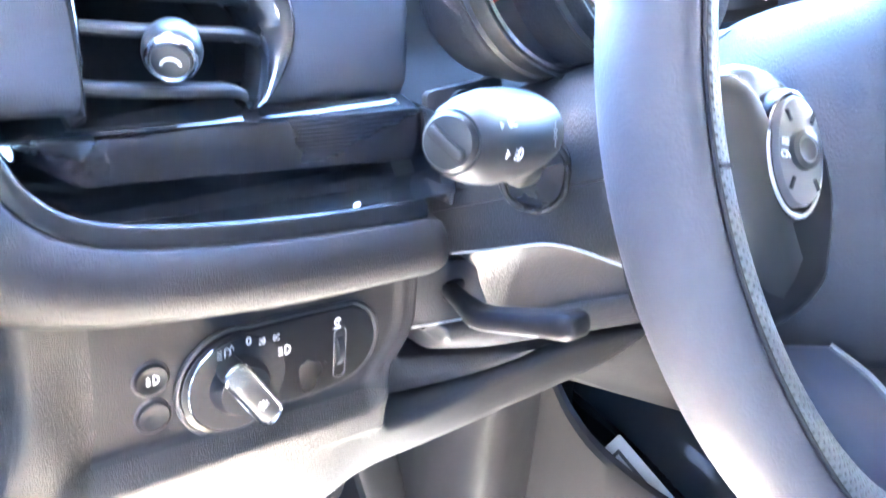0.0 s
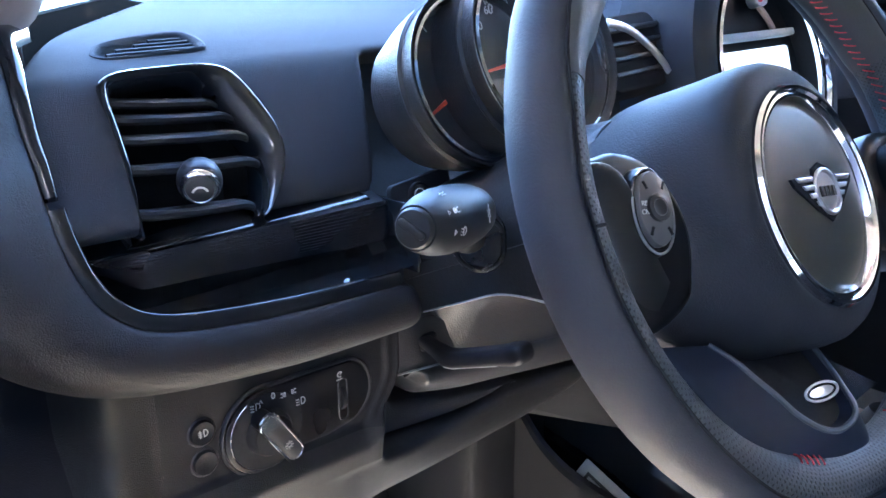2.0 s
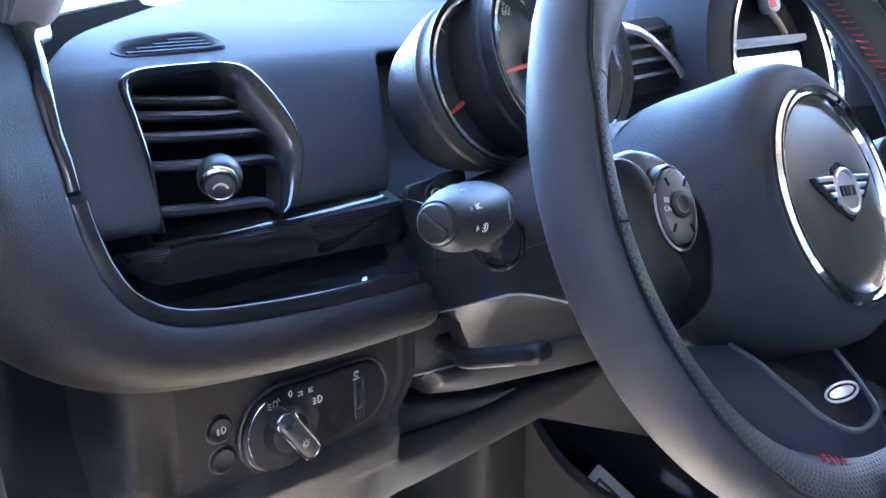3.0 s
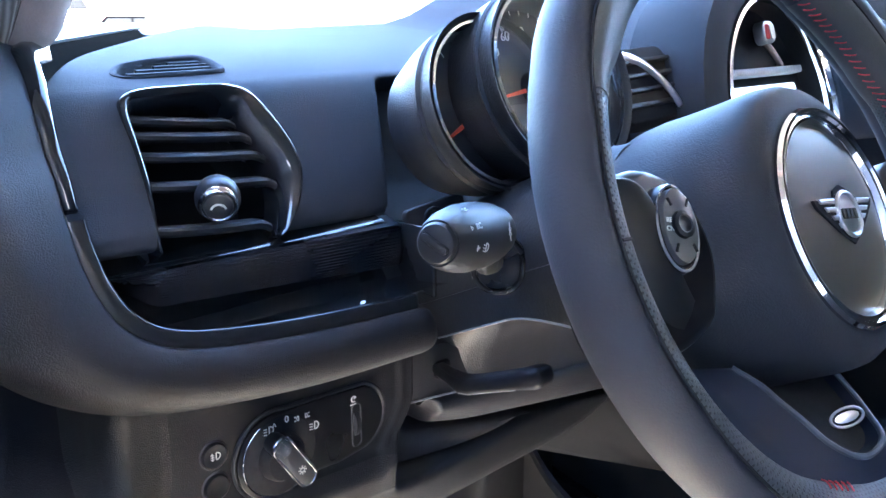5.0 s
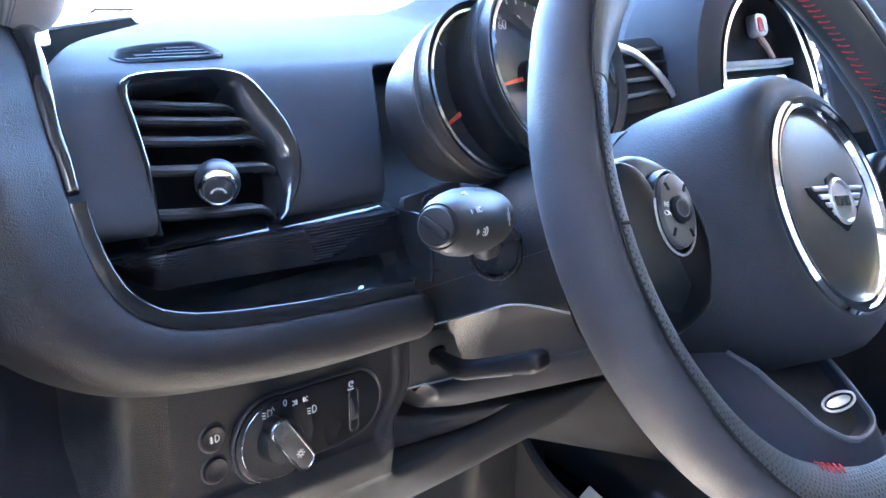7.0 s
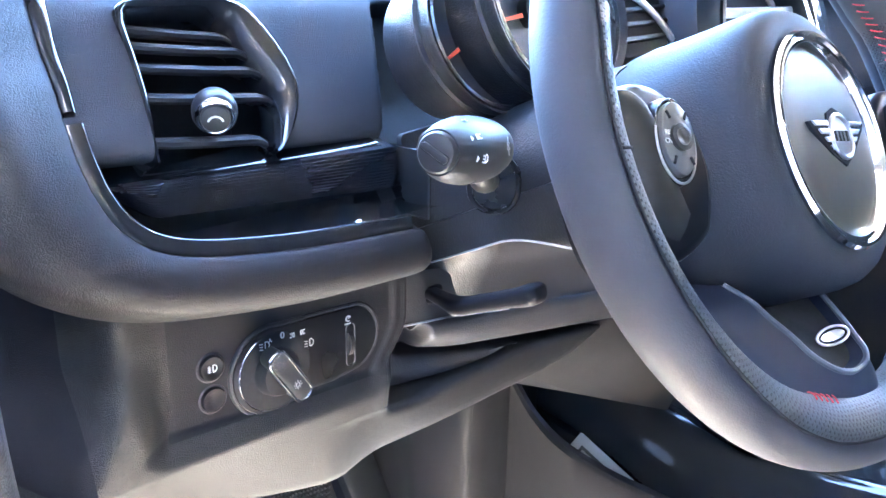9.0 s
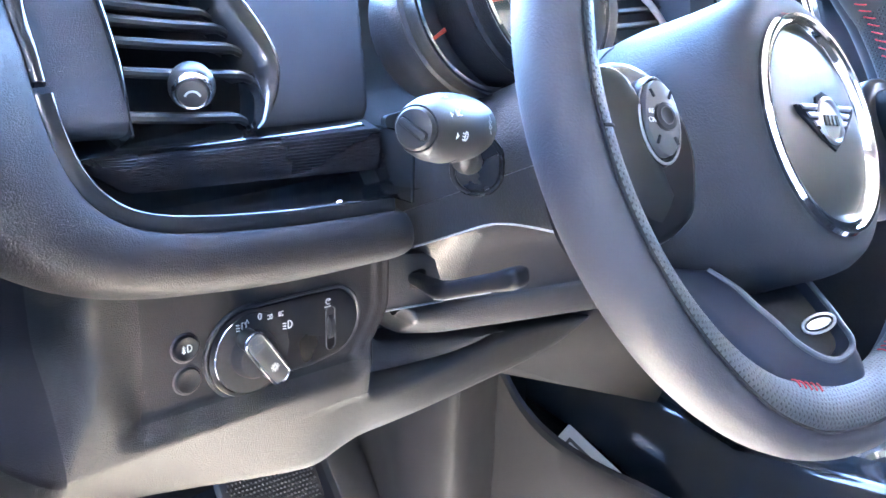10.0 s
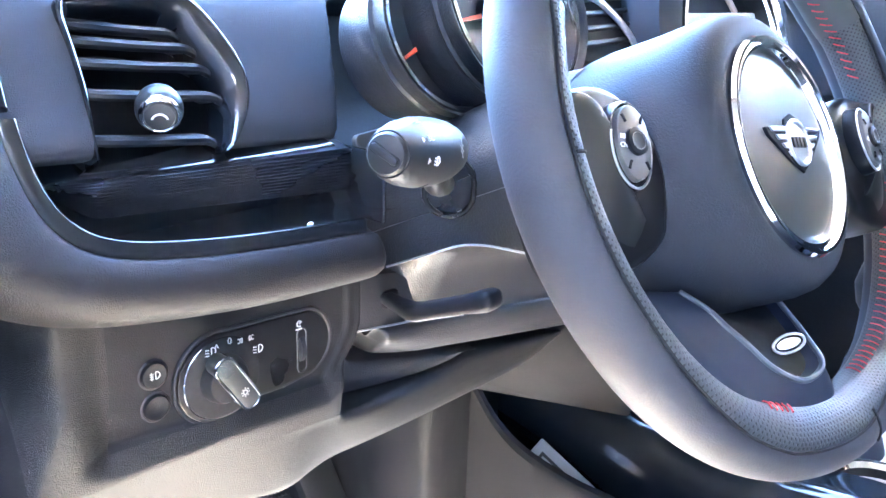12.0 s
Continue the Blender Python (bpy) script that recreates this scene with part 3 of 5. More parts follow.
bm = bmesh.new()
rows = []
for i in range(56):
    z = 0.6875 + 0.0925 * i / 55
    row = []
    for x in knee_cols(z):
        zs = z - 0.044 * (x + 0.47)
        row.append(Vector((x, knee_y(x, zs), zs - knee_drop(x, z))))
    rows.append(row)
skin(bm, rows)


# faces of the recess and left return that get the painted shade
def in_shaded(c):
    xr = -0.4630 - 0.020 * smooth_step(0.738, 0.696, c.z)
    if (c.x + 0.695) / (xr + 0.683) * 72 < 14:
        return True
    return (c.x + 0.695) / (xr + 0.683) * 72 > 27 and c.x < xr + 0.022 and c.z > 0.7045 - 0.044 * (c.x + 0.47)

ins = bm.copy()
bmesh.ops.delete(ins, geom=[f for f in ins.faces if not in_shaded(f.calc_center_median())], context="FACES")
bmesh.ops.delete(bm, geom=[f for f in bm.faces if in_shaded(f.calc_center_median())], context="FACES")
part("panel_body", bm, M_KNEE, knee, angle=80)
# recess split off so its shade can be a darker, smoother material
part("switch_recess_shade", ins, M_DARKPLASTIC, knee, "smoother recess round the switches, its shade put into a darker colour", angle=80)
bm = bmesh.new()
skin(bm, [[Vector((x, y, z)) for x in [-0.695 + 0.03 * j for j in range(17)]] for y, z in ((0.236, 0.640), (0.27, 0.640), (0.36, 0.66), (0.50, 0.70))])
part("underside", bm, M_KNEE, knee)

# ------------------------------------------------------------------ light switch
sw = thing("light_switch", "black rotary headlight switch with clear crystal grip and white symbols", "switch", (-0.54, 0.19, 0.70))
SW = frame_of((-0.5555, 0.1885, 0.7305), (1, 0, 0), (0, -1, 0.0))
pl = arc(0, 0, 0.0243, 75, 318, 26) + [(0.026, -0.0175), (0.040, -0.0180)] + arc(0.0515, 0.003, 0.0195, -75, 70, 14) + [(0.045, 0.0222), (0.028, 0.0230)]
part("faceplate", plate(pl, 0.004, SW @ Matrix.Translation((0, 0, 0.0030)), 0.001), M_FACE, sw, "black faceplate")
part("recess_rim", tube([SW @ Vector((x * 1.03, y * 1.04, 0.0006)) for x, y in pl], 0.0013, 8, True), M_PANEL, sw)
part("bezel_ring", tube([SW @ Vector((x, y, 0.0034)) for x, y in arc(0.001, 0, 0.0222, 120, 300, 30)], 0.00045, 8), M_CHROME, sw, "thin chrome arc")
dial = part("dial", lathe([(0.0222, 0.0), (0.0220, 0.0010), (0.0212, 0.0013), (0.0134, 0.0013), (0.0128, 0.0050), (0.0110, 0.0078), (0.0005, 0.0080)], 56, SW @ Matrix.Translation((0.001, 0, 0.0025))), M_VOID, sw, "satin black dial")
GR = SW @ Matrix.Translation((0.0015, 0.0010, 0.0065)) @ Matrix.Rotation(radians(33), 4, "Z")
part("grip", plate(rounded(0.0108, 0.0355, 0.0050), 0.010, GR @ Matrix.Translation((0, 0, 0.0105)), 0.0012), M_SATIN, dial, "black grip bar")
part("grip_edge", tube([GR @ Vector((x, y, 0.0098)) for x, y in rounded(0.0108, 0.0355, 0.0050)], 0.0009, 8, True), M_CHROME, dial, "clear polished grip edge")
part("grip_tip", plate(rounded(0.0090, 0.0090, 0.003), 0.008, GR @ Matrix.Translation((0, 0.0120, 0.0118)), 0.002), M_CRYSTAL, dial, "clear crystal tip")
GS = GR @ Matrix.Translation((0, -0.0065, 0.0107)) @ Matrix.Rotation(radians(-33), 4, "Z") @ Matrix.Scale(0.75, 4)
strokes([arc(0, 0, 0.0016, 0, 360, 14)] + [[(0.0024 * math.cos(k), 0.0024 * math.sin(k)), (0.0034 * math.cos(k), 0.0034 * math.sin(k))] for k in [i * math.pi / 4 for i in range(8)]], 0.00028, GS, M_WHITE, dial, "brightness_mark")
F = SW @ Matrix.Translation((0, 0, 0.0040))
words("0", 0.0052, F @ Matrix.Translation((0.0055, 0.0192, 0)), M_WHITE, sw, "zero_mark")


def lamp_mark(x, y, k=1.0, auto=False):
    m = F @ Matrix.Translation((x, y, 0)) @ Matrix.Scale(k, 4)
    ln = [[(0.0008, -0.0022), (0.0008, 0.0022)] + arc(0.0012, 0, 0.0022, 90, -90, 10) + [(0.0008, -0.0022)]]
    ln += [[(-0.0028, d), (-0.0006, d - 0.0004)] for d in (-0.0016, 0.0, 0.0016)]
    if auto:
        ln.append([(0.003, 0.001), (0.004, 0.0032), (0.005, 0.001)])
    return strokes(ln, 0.00026, m, M_WHITE, sw, "lamp_mark")


lamp_mark(-0.0060, 0.0165, 0.95, True)
lamp_mark(0.0220, 0.0100, 0.95)
strokes([arc(0.002, 0, 0.0011, -90, 90, 8), arc(-0.002, 0, 0.0011, 90, 270, 8), [(-0.002, -0.0011), (-0.002, 0.0011)], [(0.002, -0.0011), (0.002, 0.0011)], [(-0.0044, 0.001), (-0.0034, 0.001)], [(-0.0044, -0.001), (-0.0034, -0.001)], [(0.0034, 0.001), (0.0044, 0.001)], [(0.0034, -0.001), (0.0044, -0.001)]], 0.00026, F @ Matrix.Translation((0.0150, 0.0175, 0)) @ Matrix.Scale(1.1, 4), M_WHITE, sw, "side_lamp_mark")
wheel_m = SW @ Matrix.Translation((0.0515, 0.0005, -0.004))
part("thumb_wheel", lathe([(0.0085, -0.0020), (0.0100, -0.0015), (0.0100, 0.0015), (0.0085, 0.0020)], 40, wheel_m @ Matrix.Rotation(radians(90), 4, "Y")), M_SATIN, sw, "ribbed dimmer thumb wheel")
part("wheel_slot", tube([SW @ Vector((0.0515 + x, y, 0.0034)) for x, y in rounded(0.0062, 0.026, 0.003)], 0.0005, 6, True), M_PANEL, sw)
strokes([arc(0, 0, 0.0016, 20, 300, 10), [(0, 0), (0.0012, 0.0012)], [(-0.0026, -0.003), (0.0016, -0.003)]], 0.0003, F @ Matrix.Translation((0.0495, 0.0165, 0)), M_WHITE, sw, "dimmer_mark")

for z, marked in ((0.7428, True), (0.7255, False)):
    b = thing("push_button", "round black fog lamp push button with white symbol" if marked else "round blank black push button", "button", (-0.5905, 0.189, z), "buttons beside the light switch")
    m = frame_of((-0.5905, 0.1895, z), (1, 0, 0), (0, -1, 0)) @ Matrix.Scale(0.84, 4)
    part("collar", lathe([(0.0098, 0.0), (0.0096, 0.0014), (0.0086, 0.0020), (0.0084, -0.001)], 40, m), M_PANEL, b)
    part("cap", lathe([(0.0080, -0.002), (0.0080, 0.0028), (0.0074, 0.0036), (0.0058, 0.0036), (0.0050, 0.0030), (0.0003, 0.0028)], 40, m), M_DARKPLASTIC, b, "satin black cap")
    if marked:
        strokes([[(0.0006, -0.0022), (0.0006, 0.0022)] + arc(0.001, 0, 0.0022, 90, -90, 10) + [(0.0006, -0.0022)], [(-0.003, 0.0014), (-0.0008, 0.001)], [(-0.003, 0.0), (-0.0008, -0.0004)], [(-0.003, -0.0014), (-0.0008, -0.0018)], [(-0.0019, 0.0024), (-0.0019, -0.0026)]], 0.0003, m @ Matrix.Translation((0, 0, 0.0032)), M_WHITE, b, "fog_mark")

# ------------------------------------------------------------------ side air vent
vent = thing("side_air_vent", "gloss black dashboard air vent with five horizontal slats", "air vent", VENT.translation)
rim_o = spline([(a, b, w) for a, b, w in VENT_RIM], 6)
bm = bmesh.new()
rows = []
for i, q in enumerate(rim_o):
    t = rim_o[min(i + 1, len(rim_o) - 1)] - rim_o[max(i - 1, 0)]
    inn = Vector((t.y, -t.x, 0)).normalized()
    o = Vector((q.x, q.y, 0))
    rows.append([VENT @ (o + inn * q.z * k + Vector((0, 0, w))) for k, w in ((0, -0.010), (-0.04, 0.0002), (0.02, 0.0018), (0.14, 0.0026), (0.34, 0.0022), (0.66, -0.0006), (0.90, -0.0042), (1.0, -0.0080), (1.03, -0.022))])
skin(bm, rows)
part("bezel", bm, M_PIANO, vent, "gloss black arched bezel", angle=60)
hole = [(p.x, p.y) for p in spline([(a, b, 0) for a, b in VENT_HOLE[:-2] + [(0.0145, -0.0430), (-0.0525, -0.0400)]], 3, True)]
bm = bmesh.new()
vs = skin(bm, [[VENT @ Vector((x * k, y * k, w)) for x, y in hole] for k, w in ((0.96, -0.010), (0.94, -0.03), (0.90, -0.06))], close_cols=True)
bm.faces.new(vs[-1])
part("housing", bm, M_VOID, vent, "dark duct behind the slats")


def slat(b, left, right, depth=0.018):
    rows = []
    for i in range(17):
        u = i / 16
        a = left + (right - left) * u
        sag = 0.0012 * (1 - (2 * u - 1) ** 2)
        tilt = -0.0075 * (u - 0.5) + 0.0016 * max(0.0, 1 - u * 9) - 0.0016 * max(0.0, 1 - (1 - u) * 9)
        front = -0.0040 - 0.004 * ((2 * u - 1) ** 6)
        rows.append([VENT @ Vector((a, b - sag + tilt + dy, front - dz)) for dy, dz in ((-0.0036, 0.0030), (-0.0032, 0.0008), (-0.0016, -0.0003), (0.0002, 0.0), (0.0018, 0.0018), (0.0040, 0.0060), (0.0075, depth), (0.0045, depth), (0.0008, 0.0080))])
    bm = bmesh.new()
    skin(bm, rows, close_cols=True, cap=True)
    return bm


for b, l, r in ((0.0310, -0.0385, 0.0240), (0.0222, -0.0395, 0.0310), (0.0108, -0.0405, 0.0345), (-0.0050, -0.0425, 0.0345), (-0.0275, -0.0480, 0.0200)):
    part("slat", slat(b, l, r), M_SATIN, vent, angle=35)
KN = frame_of((-0.567, 0.2090, 0.8668), (0.88, -0.475, 0), (-0.449, -0.832, -0.326)) @ Matrix.Scale(0.85, 4)
knob = part("adjuster", lathe([(0.0040, -0.0125), (0.0085, -0.0100), (0.0118, -0.0055), (0.0131, 0.0), (0.0130, 0.0040), (0.0123, 0.0070), (0.0114, 0.0084), (0.0003, 0.0084)], 44, KN), M_SATIN, vent, "round black vent adjuster")
part("adjuster_ring", lathe([(0.0115, 0.0078), (0.0113, 0.0092), (0.0105, 0.0106), (0.0095, 0.0112), (0.0089, 0.0108), (0.0087, 0.0090)], 44, KN, cap=False), M_CHROME, knob, "polished chrome ring")
part("adjuster_cap", lathe([(0.0086, 0.0070), (0.0086, 0.0110), (0.0080, 0.0120), (0.0050, 0.0126), (0.0003, 0.0128)], 36, KN), M_SATIN, knob, "black cap")
strokes([arc(0, -0.0022, 0.0043, 15, 165, 12)], 0.0006, KN @ Matrix.Translation((0, 0, 0.0127)), M_WHITE, knob, "flow_mark")

# demister grille on top
dv = thing("demister_grille", "small dark side window demister grille in the dash top", "air vent", DEF.translation)
out = [(p.x, p.y) for p in spline([(a, b, 0) for a, b in DEF_OUT], 5, True)]
bm = bmesh.new()
skin(bm, [[DEF @ Vector((x * k, y * k, w)) for x, y in out] for k, w in ((1.07, -0.001), (1.05, 0.0010), (0.99, 0.0014), (0.92, 0.0002), (0.88, -0.005))], close_cols=True)
part("grille_rim", bm, M_PAD, dv, angle=60)
bm = bmesh.new()
vs = skin(bm, [[DEF @ Vector((x * k, y * k, w)) for x, y in out] for k, w in ((0.92, -0.002), (0.85, -0.012))], close_cols=True)
bm.faces.new(vs[-1])
part("duct", bm, M_VOID, dv)
for b, l, r in ((-0.0105, -0.024, 0.004), (-0.0065, -0.0235, 0.026), (-0.0005, -0.0185, 0.034), (0.0060, -0.010, 0.036), (0.0125, 0.004, 0.037), (0.0190, 0.016, 0.036)):
    bm = plate([(l, b - 0.0013), (r, b - 0.0013), (r, b + 0.0010), (l, b + 0.0010)], 0.008, DEF @ Matrix.Translation((0, 0, -0.0008)) @ Matrix.Rotation(radians(3), 4, "Z"))
    part("slat", bm, M_PAD, dv, smooth=False)

# ------------------------------------------------------------------ steering wheel
TLT, YAW, SPIN = radians(26.7), radians(-4.4), radians(-5.0)
w_n = Vector((math.sin(YAW) * math.cos(TLT), -math.cos(YAW) * math.cos(TLT), math.sin(TLT)))
w_r = Vector((math.cos(YAW), math.sin(YAW), 0))
w_u = w_n.cross(w_r)
W_AT = Vector((-0.36, -0.012, 0.862)) + 0.016 * w_r + 0.011 * w_u - 0.033 * w_n
WHEEL = frame_of(W_AT, w_r, w_n) @ Matrix.Rotation(SPIN, 4, "Z")
RIM, RA, RB = 0.1572, 0.0160, 0.0180
wheel = thing("steering_wheel", "black leather sports steering wheel with red stitching, turned slightly", "steering wheel", W_AT)


def rim_point(th, ph, grow=0.0):
    """Point of the rim: th round the wheel from the right, ph round the grip from the outside over the front."""
    deg = math.degrees(th) % 360
    bulge = sum(smooth_step(c - 33, c - 14, d) * smooth_step(c + 19, c + 9, d) for c, d in ((42, 84 - deg), (138, deg)))
    bottom = math.exp(-((deg - 270) / 26.0) ** 2)
    a = RA * (1 + 0.10 * bulge) + grow
    b = RB * (1 + 0.02 * bulge) + grow
    ca, sa = math.cos(ph), math.sin(ph)
    rad = RIM + a * ca - (0.0035 * bulge + 0.006 * bottom) * max(0.0, -ca) ** 1.5
    return WHEEL @ Vector((rad * math.cos(th), rad * math.sin(th), b * sa))


NT = 150


def rim_band(name, p0, p1, mat, label, n=14, uv=False, t0=0.0, t1=2 * math.pi, grow=0.0, tuck=True):
    bm = bmesh.new()
    lay = bm.loops.layers.uv.new("UVMap") if uv else None
    whole = abs(t1 - t0 - 2 * math.pi) < 1e-6
    cnt = NT if whole else max(6, int(NT * (t1 - t0) / (2 * math.pi)))
    rows = []
    for i in range(cnt if whole else cnt + 1):
        th = t0 + (t1 - t0) * i / cnt
        r = []
        for j in range(n + 1):
            u = j / n
            g = grow - (0.0016 * (max(0, 1 - u * n * 0.8) + max(0, 1 - (1 - u) * n * 0.8)) if tuck else 0)
            a, b = p0(th) if callable(p0) else p0, p1(th) if callable(p1) else p1
            r.append(rim_point(th, a + (b - a) * u, g))
        rows.append(r)
    vs = skin(bm, rows, close_rows=whole)
    if uv:
        idx = {v: (i, j) for i, row in enumerate(vs) for j, v in enumerate(row)}
        for f in bm.faces:
            ii = [idx[l.vert][0] for l in f.loops]
            for l in f.loops:
                i, j = idx[l.vert]
                if whole and max(ii) - min(ii) > 2 and i == 0:
                    i = cnt
                l[lay].uv = (RIM * 0.92 * (t1 - t0) * i / cnt, 0.030 * j / n)
    return part(name, bm, mat, wheel, label, angle=60)


PH = radians
# angle round the rim's section at which the front leather meets the inner leather
SEAM = [Vector(p) for p in ((0, 112, 0), (100, 104, 0), (118, 76, 0), (148, 74, 0), (158, 82, 0), (166, 93, 0), (180, 90, 0), (195, 88, 0), (210, 89, 0), (225, 82, 0), (238, 72, 0), (250, 72, 0), (260, 83, 0), (275, 92, 0), (290, 112, 0), (360, 112, 0))]


def seam(th):
    return PH(along(SEAM, math.degrees(th) % 360))


rim_band("rim_outer", PH(-150), seam, M_LEATHER, "smooth dark blue-grey leather on the outer rim", 26)
rim_band("thumb_grip", seam, PH(210), M_GRIP, "smooth grey leather thumb grip", 14, t0=PH(112), t1=PH(160), grow=0.0004)
rim_band("rim_inner_left", seam, PH(210), M_PERF, "perforated pale leather inside of the left grip", 14, uv=True, t0=PH(160), t1=PH(205))
rim_band("rim_inner_bottom", seam, PH(210), M_PERF, "perforated pale leather inside of the lower rim", 14, uv=True, t0=PH(205), t1=PH(355))
rim_band("rim_inner_right", seam, PH(210), M_PERF, "perforated leather inside of the right grip", 12, uv=True, t0=PH(-5), t1=PH(27))
rim_band("thumb_grip", PH(104), PH(210), M_GRIP, "smooth grey leather thumb grip", 12, t0=PH(27), t1=PH(62), grow=0.0004)
rim_band("rim_inner_top", seam, PH(210), M_LEATHER, "smooth leather inside of the top rim", 12, t0=PH(62), t1=PH(112))
part("rim_seam", tube([rim_point(2 * math.pi * i / NT, seam(2 * math.pi * i / NT), -0.0006) for i in range(NT)], 0.0008, 6, True, up=w_n), M_VOID, wheel, "dark seam round the rim")
for th, lo_, hi_ in ((PH(184), 90, 160), (PH(279), 50, 116)):
    part("rim_joint", tube([rim_point(th, PH(a), 0.0001) for a in range(lo_, hi_, 6)], 0.0008, 6, up=w_r), M_VOID, wheel)


def stitch(th, p0, p1, lean):
    pts = [rim_point(th + lean * u, p0 + (p1 - p0) * u, 0.0006 + 0.0005 * math.sin(math.pi * u)) for u in (0, 0.25, 0.5, 0.75, 1)]
    return tube(pts, 0.00042, 6, up=w_n)


for a0, a1, n, p0, p1 in ((246, 253, 5, 138, 164), (287, 346, 30, 157, 184), (14, 62, 23, 163, 179)):
    for i in range(n):
        th = PH(a0 + (a1 - a0) * i / (n - 1))
        part("stitch", stitch(th, PH(p0), PH(p1), 0.030), M_RED, wheel)


HUBM = WHEEL @ Matrix.Translation((-0.001, -0.0120, 0.0)) @ Matrix.Rotation(radians(4.5), 4, "Y")


# airbag cover: a deep round drum with shoulders towards the spokes
HUB = [(0.0500, 0.0150), (0.0560, 0.0205), (0.0600, 0.0212), (0.0650, 0.0203), (0.0695, 0.0175), (0.0730, 0.0120), (0.0748, 0.0040), (0.0757, -0.006), (0.0768, -0.018), (0.0785, -0.032), (0.0800, -0.045), (0.0800, -0.055), (0.072, -0.060)]
bm = bmesh.new()
rows = []
for r, h in HUB:
    row = []
    back = smooth_step(0.01, -0.045, h)
    for j in range(72):
        t = 2 * math.pi * j / 72
        cx_, sx_ = math.cos(t), math.sin(t)
        stretch = 1 + 0.38 * back * abs(cx_) ** 1.5
        flat = 1 - 0.03 * back
        row.append(HUBM @ Vector((r * cx_ * stretch, r * sx_ * flat, h)))
    rows.append(row)
skin(bm, rows, close_cols=True)
part("airbag_cover", bm, M_HUB, wheel, "grained charcoal airbag cover", angle=60)
part("hub_ring", lathe([(0.0572, 0.0205), (0.0576, 0.0226), (0.0562, 0.0246), (0.0545, 0.0244), (0.0534, 0.0230), (0.0522, 0.0236), (0.0508, 0.0232), (0.0496, 0.0205), (0.0490, 0.0175)], 96, HUBM, cap=False), M_CHROME, wheel, "double chrome ring")
part("hub_disc", lathe([(0.0495, 0.0190), (0.0470, 0.0198), (0.0430, 0.0205), (0.0370, 0.0212), (0.0300, 0.0218), (0.0200, 0.0223), (0.0100, 0.0226), (0.0003, 0.0227)], 72, HUBM, cap="end"), M_DISC, wheel, "domed satin grey disc", angle=80)
# winged round badge
EM = HUBM @ Matrix.Translation((0.004, 0.0005, 0.0236)) @ Matrix.Scale(1.03, 4)
wing = [(-0.031, 0.0075), (-0.010, 0.0090), (-0.0085, 0.0120), (0.0, 0.0150), (0.0085, 0.0120), (0.010, 0.0090), (0.031, 0.0075), (0.029, 0.0035), (0.0125, -0.0085), (0.0095, -0.0100), (0.0, -0.0150), (-0.0095, -0.0100), (-0.0125, -0.0085), (-0.029, 0.0035)]
badge = part("emblem", plate([(x * 1.0, y) for x, y in wing], 0.0022, EM, 0.0005), M_VOID, wheel, "black winged emblem base", smooth=False)
part("emblem_ring", tube([EM @ Vector((x, y, 0.0006)) for x, y in arc(0, 0, 0.0108, 0, 354, 40)], 0.0013, 8, True, up=w_n), M_SILVER, badge, "chrome circle")
part("emblem_disc", lathe([(0.0104, -0.0008), (0.0100, 0.0003), (0.0002, 0.0010)], 40, EM), M_SILVER, badge)
for s in (-1, 1):
    for i in range(4):
        y = 0.0066 - 0.0040 * i
        bm = plate([(s * 0.0118, y + 0.0012), (s * (0.0275 - 0.0048 * i), y + 0.0010), (s * (0.0255 - 0.0048 * i), y - 0.0012), (s * 0.0118, y - 0.0013)], 0.0015, EM @ Matrix.Translation((0, 0, 0.0010)), 0.0004)
        part("wing_bar", bm, M_SILVER, badge, smooth=False)
for i in range(4):
    part("emblem_bar", plate([(x, y) for x, y in ((-0.0075 + 0.004 * i, -0.0026), (-0.0048 + 0.004 * i, -0.0026), (-0.0048 + 0.004 * i, 0.0026), (-0.0075 + 0.004 * i, 0.0026))], 0.0012, EM @ Matrix.Translation((0, 0, 0.0016)), 0.0002), M_DISC, badge, smooth=False)

# side spokes with button pods
SPOKE_OUT = [(-0.1301, 0.0212), (-0.1171, 0.0228), (-0.1038, 0.0192), (-0.0935, 0.0115), (-0.0842, -0.0021), (-0.0814, -0.0166), (-0.0835, -0.0291), (-0.0880, -0.0400), (-0.0920, -0.0475), (-0.1040, -0.0545), (-0.1197, -0.0590), (-0.140, -0.060), (-0.151, -0.045), (-0.153, -0.015), (-0.151, 0.010), (-0.143, 0.019)]
RIDGE = spline([(-0.1420, 0.0170, 0.0080), (-0.1345, 0.0160, 0.0098), (-0.1275, 0.0110, 0.0108), (-0.1230, 0.0008, 0.0112), (-0.1209, -0.0110, 0.0112), (-0.1186, -0.0220, 0.0106), (-0.1145, -0.0305, 0.0090), (-0.1075, -0.0390, 0.0058)], 6)
